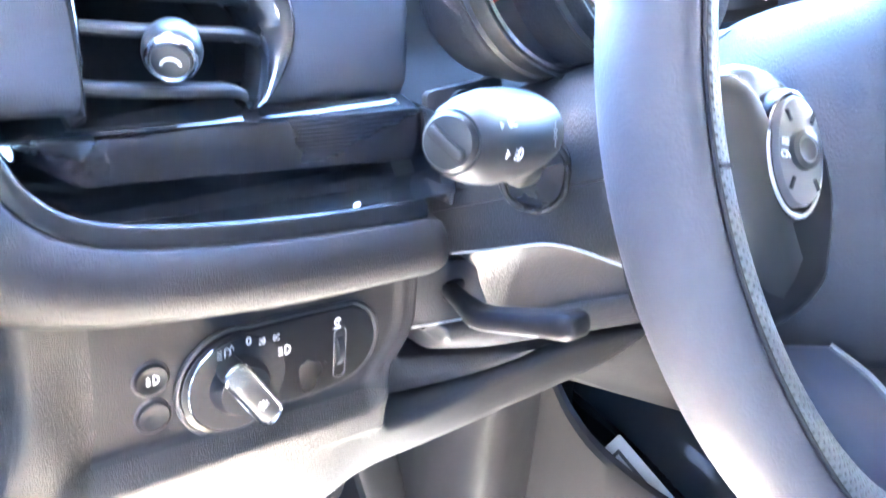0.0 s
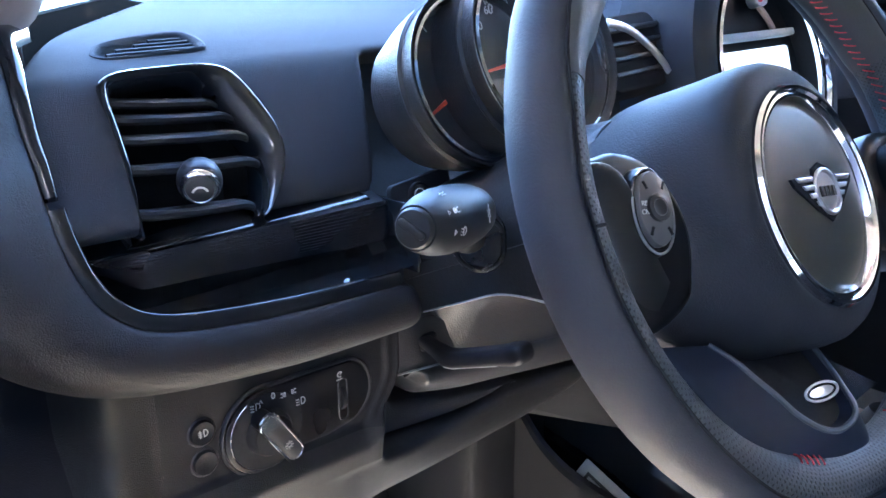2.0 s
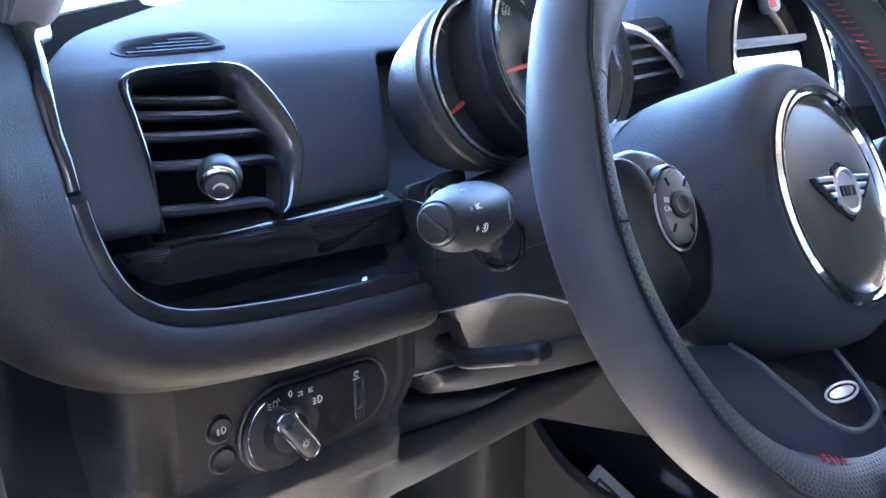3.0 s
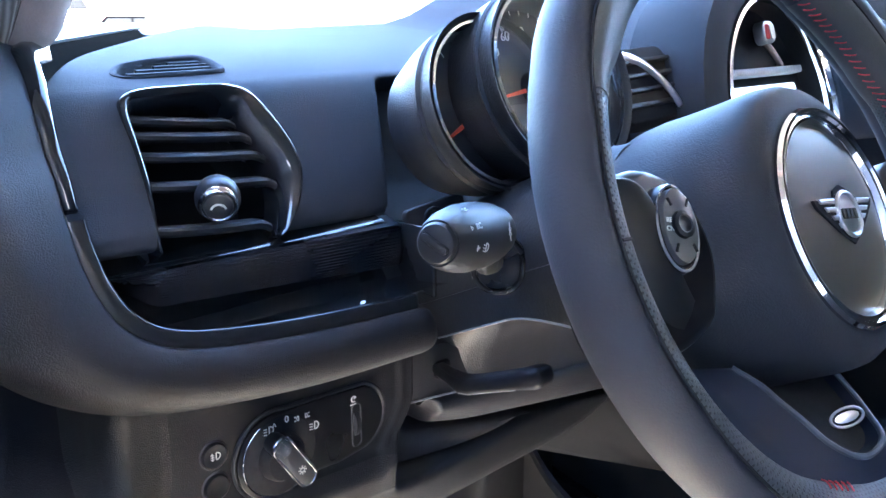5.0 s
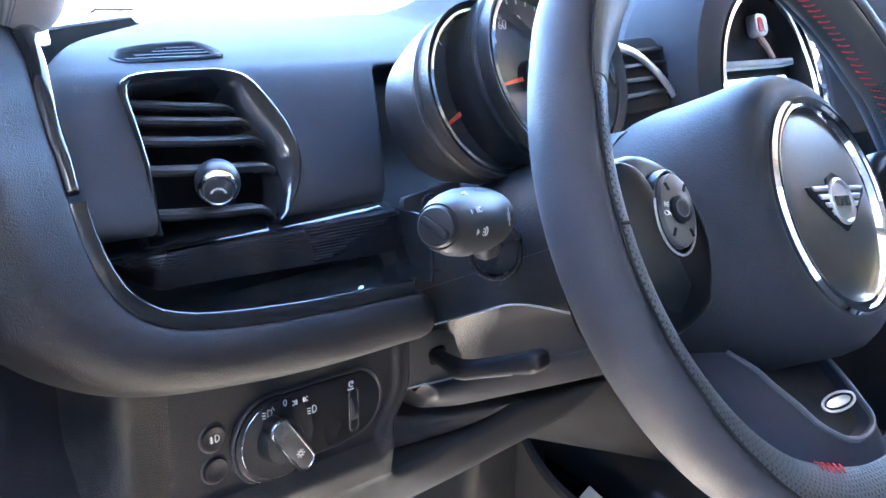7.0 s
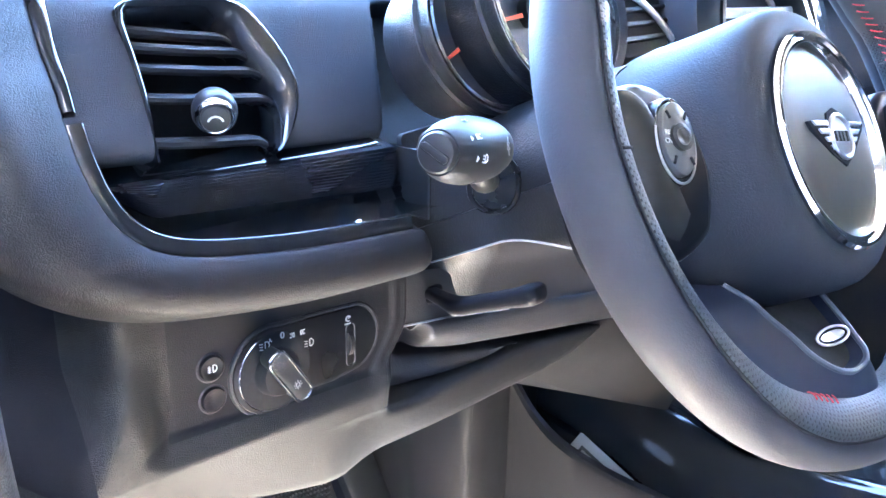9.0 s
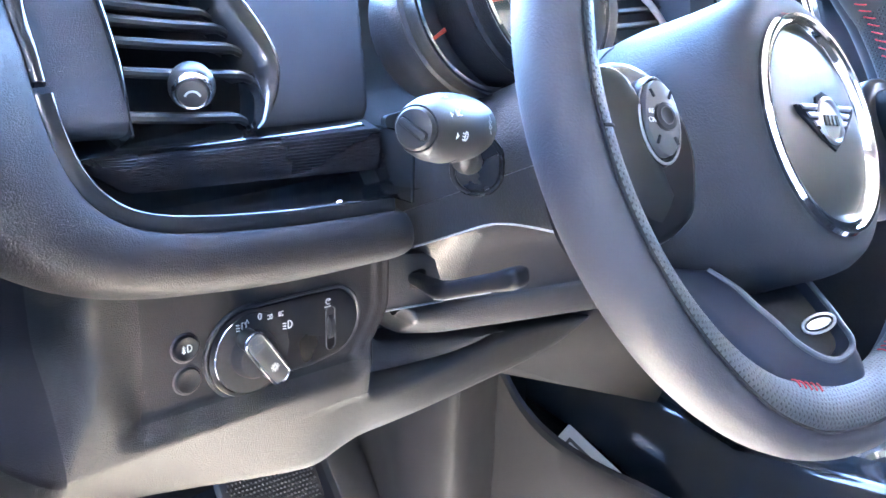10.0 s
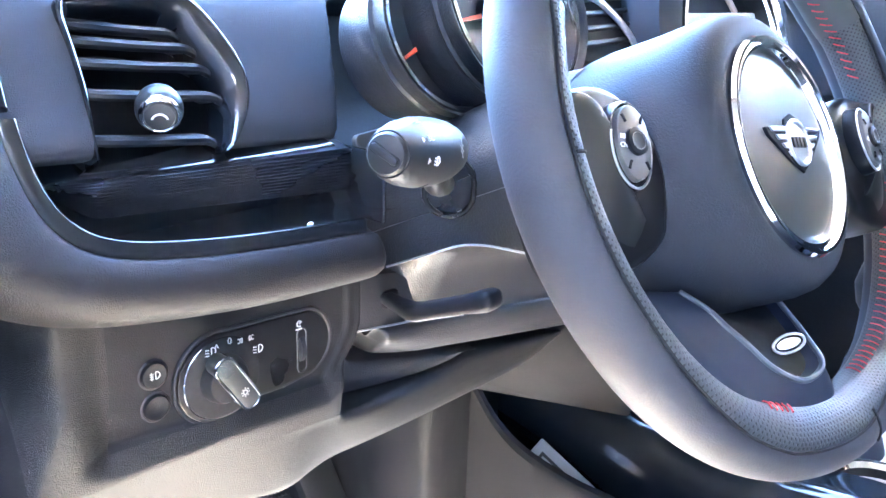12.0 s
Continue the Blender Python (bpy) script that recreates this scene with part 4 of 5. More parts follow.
for s in (-1, 1):
    o = [(-s * p.x, p.y) for p in spline([(a, b, 0) for a, b in SPOKE_OUT], 5, True)]
    side = part("side_spoke", plate(o, 0.030, WHEEL @ Matrix.Translation((0, 0, 0.0045)), 0.005), M_SPOKEBLACK, wheel, "satin black spoke", angle=70)
    bm = bmesh.new()
    rows = []
    for i, p in enumerate(RIDGE):
        u = i / (len(RIDGE) - 1)
        rim_side = Vector((-0.1520 + 0.020 * u ** 2, p.y - 0.010 - 0.016 * u, -0.004))
        low_in = p + Vector((0.0035, 0.0010, 0)) * (1 - 0.4 * u)
        rows.append([WHEEL @ Vector((-s * a.x, a.y, a.z)) for a in (rim_side, rim_side.lerp(p, 0.4) + Vector((0, 0, 0.0032)), rim_side.lerp(p, 0.8) + Vector((0, 0, 0.0022)), p, p + Vector((0.0007, 0.0002, -0.0002)), Vector((low_in.x, low_in.y, 0.0060 - 0.002 * u)), Vector((low_in.x + 0.001, low_in.y, 0.0)))])
    skin(bm, rows)
    part("spoke_wing", bm, M_WING, side, "curved satin wing between rim and buttons", angle=40)
    P = WHEEL @ Matrix.Translation((s * 0.1130, -0.0066, 0.0095)) @ Matrix.Rotation(radians(s * 7), 4, "Z") @ Matrix.Rotation(radians(s * 4), 4, "Y")
    ov = [(0.0100 * math.cos(t), 0.0168 * math.sin(t)) for t in [2 * math.pi * i / 48 for i in range(48)]]
    part("pod_rim", tube([P @ Vector((x * 1.16, y * 1.13 - 0.0006, 0.0022)) for x, y in ov], 0.0006, 8, True, up=w_n), M_SILVER, side, "thin silver line round the buttons")
    bz = bmesh.new()
    skin(bz, [[P @ Vector((x * k, y * k2 - 0.0004, h)) for x, y in ov] for k, k2, h in ((1.34, 1.24, -0.0080), (1.28, 1.20, -0.0010), (1.18, 1.14, 0.0020), (1.08, 1.06, 0.0020), (1.02, 1.02, 0.0010), (1.0, 1.0, -0.002))], close_cols=True)
    part("pod_bezel", bz, M_SPOKEBLACK, side, "smooth dark bezel", angle=60)
    pad = part("button_pad", plate(ov, 0.004, P @ Matrix.Translation((0, 0, 0.0048)), 0.0016), M_BUTTON, side, "grey oval button pad")
    part("centre_button", lathe([(0.0062, 0.0), (0.0060, 0.0016), (0.0042, 0.0022), (0.0030, 0.0014), (0.0003, 0.0012)], 32, P @ Matrix.Translation((0.0, 0, 0.0050))), M_SATIN, pad, "round centre button")
    part("button_ring", tube([P @ Vector((x, y, 0.0066)) for x, y in arc(0, 0, 0.0040, 0, 350, 30)], 0.0005, 6, True, up=w_n), M_BUTTON, pad)
    for a in (48, 132, 228, 312):
        part("button_gap", tube([P @ Vector((k * 0.0106 * math.cos(radians(a)), k * 0.0184 * math.sin(radians(a)), 0.0049)) for k in (0.62, 0.74, 0.86)], 0.0007, 6, up=w_n), M_VOID, pad)
    if s < 0:
        words("RES", 0.0030, P @ Matrix.Translation((-0.0066, 0.0019, 0.0050)), M_WHITE, pad, "button_text")
        words("CNL", 0.0030, P @ Matrix.Translation((-0.0066, -0.0019, 0.0050)), M_WHITE, pad, "button_text")
    else:
        strokes([[(-0.0012, 0.0), (0.0010, 0.0014), (0.0010, -0.0014), (-0.0012, 0.0)]], 0.0003, P @ Matrix.Translation((-0.0085, 0, 0.0050)), M_WHITE, pad, "button_mark")
        strokes([[(0, 0.0014), (0.0014, 0), (0, -0.0014), (-0.0014, 0), (0, 0.0014)]], 0.0003, P @ Matrix.Translation((0.0, -0.013, 0.0050)), M_WHITE, pad, "button_mark")

# lower spoke: a forked bracket with a recessed oval badge
F_IN = [(-0.0620, -0.0720, -0.018), (-0.0563, -0.0827, -0.009), (-0.0505, -0.0918, -0.0055), (-0.0456, -0.1017, 0.0), (-0.0395, -0.1128, 0.0045), (-0.0307, -0.1214, 0.009), (-0.0187, -0.1250, 0.010), (-0.0056, -0.1230, 0.010), (0.0020, -0.1180, 0.008), (0.0085, -0.1100, 0.001), (0.0145, -0.1000, -0.007), (0.0170, -0.0860, -0.016)]
F_OUT = [(-0.1000, -0.0660, -0.018), (-0.0970, -0.0790, -0.009), (-0.0897, -0.0919, -0.005), (-0.0804, -0.1068, -0.001), (-0.0683, -0.1222, 0.004), (-0.0516, -0.1330, 0.008), (-0.0300, -0.1400, 0.010), (-0.0094, -0.1440, 0.010), (0.0078, -0.1400, 0.010), (0.0130, -0.1255, 0.006), (0.0185, -0.1050, -0.005), (0.0210, -0.0880, -0.014)]
fi, fo = spline(F_IN, 8), spline(F_OUT, 8)
bm = bmesh.new()
rows = []
for a, b in zip(fi, fo):
    row = [a + Vector((0, 0, -0.016)), a + Vector((0, 0, -0.0014)), a.lerp(b, 0.04) + Vector((0, 0, 0.0002)), a.lerp(b, 0.12), a.lerp(b, 0.4) - Vector((0, 0, 0.0004)), a.lerp(b, 0.75) - Vector((0, 0, 0.0012)), a.lerp(b, 0.94) - Vector((0, 0, 0.0024)), b - Vector((0, 0, 0.0050)), b - Vector((0, 0, 0.018)), a.lerp(b, 0.5) - Vector((0, 0, 0.022))]
    rows.append([WHEEL @ q for q in row])
skin(bm, rows, close_cols=True, cap=True)
low = part("lower_spoke", bm, M_SPOKE, wheel, "satin dark blue-grey forked lower spoke", angle=50)
# bevel highlight painted as a lighter tube
part("spoke_glint", tube([WHEEL @ (a.lerp(b, 0.03) + Vector((0, 0, 0.0004))) for a, b in zip(fi, fo)], 0.0016, 8, up=w_n), M_GLINT, low, "inner edge with its highlight put into a paler grey")
pan = bmesh.new()
skin(pan, [[WHEEL @ (Vector((-0.020, -0.075, -0.034)).lerp(q, k) - Vector((0, 0, 0.008))) for q in fi] for k in (1.04, 0.8, 0.5, 0.2)])
part("recess_panel", pan, M_VOID, low, "black recess")
OV = WHEEL @ Matrix.Translation((-0.0090, -0.1080, 0.0)) @ Matrix.Rotation(radians(10), 4, "Z") @ Matrix.Rotation(radians(-38), 4, "Y") @ Matrix.Rotation(radians(-15), 4, "X") @ Matrix.Scale(0.55, 4)
part("oval_badge", plate([(0.0155 * math.cos(t), 0.0085 * math.sin(t)) for t in [2 * math.pi * i / 40 for i in range(40)]], 0.004, OV, 0.0008), M_SPOKEBLACK, low, "oval chrome badge")
part("badge_rim", tube([OV @ Vector((0.0150 * math.cos(t), 0.0080 * math.sin(t), 0.0004)) for t in [2 * math.pi * i / 40 for i in range(40)]], 0.0007, 8, True, up=w_n), M_SILVER, low)
part("badge_plate", plate([(0.0112 * math.cos(t), 0.0046 * math.sin(t)) for t in [2 * math.pi * i / 32 for i in range(32)]], 0.001, OV @ Matrix.Translation((0, 0, 0.0008)), 0.0003), M_SILVER, low, "silver badge lettering reduced to a bar")

# ------------------------------------------------------------------ steering column shroud
col = thing("steering_column", "dark grey plastic steering column shroud with seam", "column", (-0.36, 0.15, 0.78))
AX = Vector((0.0, 0.90, -0.42)).normalized()
CB = W_AT - w_n * 0.050


def col_frame(s):
    return frame_of(CB + AX * s, (1, 0, 0), -AX)


def shroud(name, sections, lo, hi, mat, label=""):
    rows = []
    for s, w, h, dz in sections:
        low_y = lo - 0.022 * smooth_step(0.085, 0.0, s) if lo < 0 else lo
        m = col_frame(s)
        o = rounded(w, h, min(w, h) * 0.36, 8)
        pts = [(x, y) for x, y in o if True]
        rows.append([m @ Vector((x, min(max(y, low_y), hi) + dz, 0)) for x, y in pts])
    bm = bmesh.new()
    skin(bm, rows, close_cols=True, cap=True)
    return part(name, bm, mat, col, label, angle=50)


shroud("upper_shroud", ((0.0, 0.176, 0.118, 0.0), (0.02, 0.190, 0.124, 0.0), (0.10, 0.192, 0.126, 0.0), (0.22, 0.192, 0.126, 0.0)), 0.0106, 0.08, M_SHROUD, "upper half of the shroud")
shroud("lower_shroud", ((0.0, 0.176, 0.118, 0.0), (0.02, 0.190, 0.124, 0.0), (0.04, 0.1905, 0.124, 0.0), (0.06, 0.191, 0.125, 0.0), (0.08, 0.1915, 0.126, 0.0), (0.10, 0.192, 0.126, 0.0), (0.22, 0.192, 0.126, 0.0)), -0.0125, 0.0101, M_SHROUD, "lower half of the shroud")
# highlight on the shroud's lower edge, painted as a pale tube
part("shroud_glint", tube(spline([col_frame(s_) @ Vector((x_, y_, 0)) for s_, x_, y_ in [(sv, -0.0963 + 0.003 * smooth_step(0.04, 0.0, sv), -0.0122 - 0.022 * smooth_step(0.085, 0.0, sv)) for sv in (0.145, 0.10, 0.08, 0.065, 0.05, 0.035, 0.02, 0.006)]], 6), 0.0007, 6), M_PALE, col, "pale tube painting the glint on the lower edge")

# column cover below, with ledge and release lever
cover = thing("column_cover", "charcoal moulded cover under the steering column with a ledge", "panel", (-0.36, 0.2, 0.68))
Z_BOT = spline([(-0.4390, 0.7110, 0), (-0.4378, 0.7055, 0), (-0.434, 0.7000, 0), (-0.428, 0.6965, 0), (-0.415, 0.6925, 0), (-0.389, 0.686, 0), (-0.354, 0.680, 0), (-0.308, 0.672, 0), (-0.26, 0.664, 0), (-0.20, 0.654, 0), (-0.14, 0.644, 0)], 9)
bm = bmesh.new()
rows = []
for q in Z_BOT:
    x, zb = q.x, q.y
    zl = 0.7235 - 0.13 * (x + 0.457)
    e = 0.016 * smooth_step(-0.4290, -0.4390, x) ** 2
    k = smooth_step(-0.425, -0.385, x)
    yr = 0.2055 - 0.0115 * k
    lo = 0.018 * smooth_step(-0.405, -0.435, x)
    rows.append(spline([(x, 0.250, zb + 0.004), (x, 0.218 + e, zb), (x, 0.2075 + e, zb + 0.0022), (x, 0.2000 + e, zb + 0.0075), (x, 0.1945 + e, zb * 0.5 + zl * 0.5), (x, 0.1918 + e * 0.9, zl - 0.0075), (x, 0.1925 + 0.5 * e - 0.001 * k, zl - 0.0025), (x, 0.1965 + 0.1 * e - 0.004 * k, zl), (x, yr, zl + 0.0016), (x, yr - 0.0020, zl + 0.014), (x, yr - 0.0080 + lo, 0.756 - 0.1 * (x + 0.459)), (x, yr - 0.020 + 2 * lo, 0.780 - 0.15 * (x + 0.459)), (x, yr - 0.018 + 2 * lo, 0.800 - 0.15 * (x + 0.459))], 4))
skin(bm, rows)
part("cover_face", bm, M_SHROUD, cover, angle=60)
LEDGE = frame_of((0, 0.1975, 0), (1, 0, 0), (0, -1, 0))
part("ledge_panel", plate([(-0.4600, 0.7242), (-0.4040, 0.7172), (-0.3990, 0.7280), (-0.4060, 0.7440), (-0.4200, 0.7540), (-0.4600, 0.7600)], 0.012, LEDGE, 0.0012), M_PANEL, cover, "flat dark panel over the ledge")
part("cover_back", block((-0.470, 0.2100, 0.7480), (-0.4330, 0.2200, 0.8000), 0.002), M_KNEE, cover)
# pale tube stands in for the light caught by the ledge
part("ledge_glint", tube([(-0.459 + 0.0055 * i, 0.1968, 0.7241 - 0.00068 * i) for i in range(11)], 0.0007, 6), M_PALE, cover, "pale tube painting the highlight along the ledge")
TRAY_TOP = spline([(-0.474, 0.714, 0), (-0.455, 0.704, 0), (-0.445, 0.6965, 0), (-0.42, 0.690, 0), (-0.389, 0.683, 0), (-0.35, 0.676, 0), (-0.328, 0.6715, 0)], 5)
BAND_TOP = spline([(-0.496, 0.6900, 0), (-0.474, 0.6790, 0), (-0.449, 0.6735, 0), (-0.394, 0.6670, 0), (-0.358, 0.6662, 0), (-0.332, 0.6685, 0), (-0.28, 0.664, 0), (-0.222, 0.656, 0)], 6)
BAND_LOW = spline([(-0.496, 0.6350, 0), (-0.462, 0.6325, 0), (-0.401, 0.6295, 0), (-0.352, 0.6295, 0), (-0.30, 0.6305, 0), (-0.255, 0.6360, 0), (-0.222, 0.6500, 0)], 6)
bm = bmesh.new()
rows = []
for i in range(30):
    x = -0.474 + 0.146 * i / 29
    zu, zd = along(TRAY_TOP, x), along(BAND_TOP, x) + 0.0018
    rows.append([Vector((x, 0.244, zu + 0.003)), Vector((x, 0.214, zu)), Vector((x, 0.2088, zu - 0.0015)), Vector((x, 0.2074, zu * 0.7 + zd * 0.3)), Vector((x, 0.2090, zd + 0.002)), Vector((x, 0.213, zd)), Vector((x, 0.236, zd))])
skin(bm, rows)
part("lower_tray", bm, M_SHROUD, cover, "shallow trim tray under the ledge", angle=60)
part("cavity", block((-0.466, 0.232, 0.664), (-0.30, 0.25, 0.732)), M_VOID, cover, "dark cavity behind the ledge")
LIP = ((0.246, 0.0), (0.2140, 0.0), (0.2085, 0.035), (0.2066, 0.10), (0.2062, 0.20), (0.2062, 0.35), (0.2066, 0.50), (0.2076, 0.66), (0.2098, 0.82), (0.2140, 0.93), (0.2215, 0.99), (0.236, 1.0), (0.270, 0.98))
bm = bmesh.new()
rows = []
for i in range(150):
    x = -0.695 + 0.473 * i / 149
    zt, zd = along(BAND_TOP, x), along(BAND_LOW, x)
    out = 0.020 * smooth_step(-0.36, -0.475, x)
    xk = min(x, -0.484)
    z0, z1 = 0.6875, 0.652
    edge = smooth_step(-0.4825, -0.4715, x)
    body = smooth_step(-0.530, -0.455, x)
    row = []
    for y, k in LIP:
        band = Vector((x, y - out * max(0.0, 1 - 0.9 * k) * (y < 0.2225), zt + (zd - zt) * k))
        up = 0.002 if y == 0.246 else 0.0
        zk = z0 + up + (z1 - z0) * min(k, 0.985) - 0.044 * (x + 0.47)
        yk = knee_y(xk, zk) + (0.004 if k == 0.99 else 0.012 if k == 1.0 else 0.05 if k == 0.98 else 0.2 * up)
        flat = Vector((x, yk, zk - knee_drop(x, z0 + up + (z1 - z0) * k)))
        row.append(flat.lerp(band, edge if k < 0.01 or y < 0.2086 and k < 0.05 else body))
    rows.append(row)
skin(bm, rows)
part("lower_lip", bm, M_KNEE, knee, "lower lip of the knee panel running on under the column", angle=60)

lev = thing("release_lever", "black plastic release lever under the steering column", "lever", (-0.43, 0.13, 0.75))
bm = bmesh.new()
rows = []
lever_line = []
for p, w, h in (((-0.4260, 0.204, 0.7380), 0.010, 0.0070), ((-0.4380, 0.178, 0.7430), 0.011, 0.0075), ((-0.4470, 0.158, 0.7470), 0.014, 0.0090), ((-0.4498, 0.147, 0.7508), 0.015, 0.0092), ((-0.4530, 0.128, 0.7592), 0.0155, 0.0090), ((-0.4568, 0.106, 0.7690), 0.016, 0.0092), ((-0.4588, 0.096, 0.7736), 0.016, 0.0110), ((-0.4603, 0.0890, 0.7766), 0.0155, 0.0112), ((-0.4608, 0.0855, 0.7780), 0.0130, 0.0090), ((-0.4610, 0.0842, 0.7786), 0.0085, 0.0050)):
    p = Vector(p)
    rows.append([p + Vector((a, 0.25 * b, b)) for a, b in rounded(w, h, h * 0.40, 5)])
    lever_line.append(p + Vector((-0.3 * w, -0.125 * h, -0.5 * h)))
skin(bm, rows, close_cols=True, cap=True)
part("lever_blade", bm, M_DARKPLASTIC, lev, angle=50)
# glint along the lever's underside, put in as a pale tube
part("lever_glint", tube(lever_line[2:6], 0.0006, 6), M_PALE, lev, "pale tube painting the highlight under the lever")
part("lever_root", block((-0.4330, 0.194, 0.7320), (-0.4200, 0.208, 0.7440), 0.003), M_DARKPLASTIC, lev)

# ------------------------------------------------------------------ indicator stalk
stalk = thing("indicator_stalk", "black barrel-shaped indicator stalk with white printed symbols", "stalk", (-0.50, 0.09, 0.84))
ST = frame_of((-0.5325, 0.0875, 0.8595), (0.1, -0.2, 0.95), (-0.92, -0.36, 0.14)) @ Matrix.Scale(1.11, 4)
part("barrel", lathe([(0.0090, 0.0), (0.0096, -0.0012), (0.0110, -0.005), (0.0128, -0.012), (0.0139, -0.021), (0.0142, -0.030), (0.0139, -0.039), (0.0130, -0.048), (0.0114, -0.056), (0.0090, -0.062), (0.0075, -0.064)], 56, ST), M_SATIN, stalk, "satin black barrel")
cap = part("end_button", lathe([(0.0084, -0.001), (0.0083, 0.0012), (0.0074, 0.0026), (0.0040, 0.0034), (0.0003, 0.0036)], 40, ST), M_SATIN, stalk, "domed end button")
part("cap_gap", tube([ST @ Vector((x, y, 0.0003)) for x, y in arc(0, 0, 0.0087, 0, 350, 36)], 0.0005, 6, True), M_VOID, stalk)
part("button_bar", plate(rounded(0.0030, 0.0125, 0.0014), 0.0016, ST @ Matrix.Translation((0, 0, 0.0044)) @ Matrix.Rotation(radians(-16), 4, "Z"), 0.0005), M_SATIN, cap)
part("bar_groove", tube([ST @ Matrix.Rotation(radians(-16), 4, "Z") @ Vector((x, y, 0.0032)) for x, y in rounded(0.0036, 0.0130, 0.0016)], 0.0004, 6, True), M_VOID, cap)
part("barrel_seam", tube([ST @ Vector((0.0139 * math.cos(t), 0.0139 * math.sin(t), -0.022)) for t in [radians(20 + 3.5 * i) for i in range(60)]], 0.00035, 6), M_VOID, stalk)
neck = spline([(-0.487, 0.105, 0.848), (-0.478, 0.112, 0.838), (-0.468, 0.120, 0.832), (-0.452, 0.130, 0.828), (-0.430, 0.140, 0.824)], 6)
part("neck", tube(neck, 0.0068, 12), M_SATIN, stalk, "bent neck of the stalk")


def on_barrel(deg, h, r):
    t = radians(deg)
    p = ST @ Vector((r * math.cos(t), r * math.sin(t), h))
    nrm = ST.to_3x3() @ Vector((math.cos(t), math.sin(t), 0.12))
    return frame_of(p + nrm * 0.0002, -(ST.to_3x3() @ Vector((0, 0, 1))), nrm)


words("BC", 0.0038, on_barrel(-46, -0.0125, 0.0130), M_WHITE, stalk, "stalk_text")
strokes([[(-0.0010, 0.0013), (0.0010, 0.0), (-0.0010, -0.0013), (-0.0010, 0.0013)]], 0.00025, on_barrel(-46, -0.0080, 0.0119) @ Matrix.Scale(0.75, 4), M_WHITE, stalk, "stalk_mark")
bmk = plate([(-0.0013, 0.0018), (0.0015, 0.0), (-0.0013, -0.0018)], 0.0003, on_barrel(-84, -0.0105, 0.0126) @ Matrix.Scale(0.8, 4))
part("arrow_mark", bmk, M_WHITE, stalk, smooth=False)
strokes([[(0.0002, -0.0022), (0.0002, 0.0022)] + arc(0.0006, 0, 0.0022, 90, -90, 10) + [(0.0002, -0.0022)], [(-0.0024, 0.0016), (-0.0008, 0.0012)], [(-0.0024, 0.0), (-0.0008, -0.0004)], [(-0.0024, -0.0016), (-0.0008, -0.002)]], 0.0003, on_barrel(-84, -0.0155, 0.0134) @ Matrix.Scale(0.85, 4), M_WHITE, stalk, "beam_mark")
strokes([[(0, 0.0055), (0, 0.0020), (-0.0016, 0.0020), (0, -0.0004), (0.0016, 0.0020), (0, 0.0020)], [(0, -0.0055), (0, -0.0020), (-0.0016, -0.0020), (0, 0.0004), (0.0016, -0.0020), (0, -0.0020)]], 0.0003, on_barrel(-66, -0.0410, 0.0139) @ Matrix.Scale(0.8, 4), M_WHITE, stalk, "indicator_mark")
strokes([[(-0.003, 0), (-0.001, 0.001), (0.001, 0.0), (0.003, 0.001)], [(-0.002, -0.0012), (0.002, -0.0012)]], 0.0003, on_barrel(-6, -0.0130, 0.0131) @ Matrix.Scale(0.8, 4), M_WHITE, stalk, "wiper_mark")
boot = thing("stalk_gaiter", "black gaiter where the stalk enters the shroud, slot shade in its colour", "gaiter", (-0.455, 0.125, 0.83))
BT = frame_of((-0.4535, 0.125, 0.8275), (0.5, 0.75, 0), (-0.80, -0.52, 0.0))
part("gaiter_rim", tube([BT @ Vector((x, y, 0.003)) for x, y in rounded(0.026, 0.030, 0.012)], 0.0016, 8, True), M_FACE, boot)
# flat plate, not a hole: the slot's shade is put into near-black
part("gaiter_slot_shade", plate(rounded(0.026, 0.030, 0.012), 0.008, BT @ Matrix.Translation((0, 0, 0.0026))), M_FACE, boot)

# dark panel and start button beside the column
side = thing("column_side_panel", "satin black infill panel beside the steering column", "panel", (-0.42, 0.23, 0.83))
bm = bmesh.new()
skin(bm, [[Vector((x, y + 0.10 * (x + 0.46), z)) for x in (-0.462, -0.44, -0.41, -0.38, -0.34, -0.30)] for y, z in ((0.205, 0.800), (0.216, 0.815), (0.240, 0.836), (0.262, 0.850), (0.280, 0.885), (0.30, 0.92))])
part("infill", bm, M_VOID, side)
part("infill_frame", plate(rounded(0.05, 0.022, 0.004), 0.004, frame_of((-0.418, 0.2085, 0.832), (1, 0.12, 0.08), (0, -1, 0.2)), 0.001), M_SHROUD, side)
ig = thing("start_button", "small round black socket cap beside the column", "button", (-0.4245, 0.205, 0.833))
m = frame_of((-0.4245, 0.2055, 0.8333), (1, 0, 0), (-0.15, -1, 0.2))
part("socket_ring", lathe([(0.0078, 0.0), (0.0074, 0.0016), (0.0060, 0.0018), (0.0054, 0.0)], 36, m, cap=False), M_SATIN, ig)
part("socket_cap", lathe([(0.0052, 0.0), (0.0046, 0.0012), (0.0030, 0.0012), (0.0024, 0.0004), (0.0003, 0.0004)], 30, m), M_SATIN, ig)
part("socket_line", tube([m @ Vector((x, y, 0.0012)) for x, y in arc(0, 0, 0.0036, 0, 350, 24)], 0.0004, 6, True), M_SILVER, ig)

# ------------------------------------------------------------------ instrument cluster
clus = thing("instrument_cluster", "twin round instrument pods with chrome rings and orange needles", "instrument cluster", (-0.38, 0.2, 0.86))
PN = Vector((-0.02, -0.93, 0.36)).normalized()


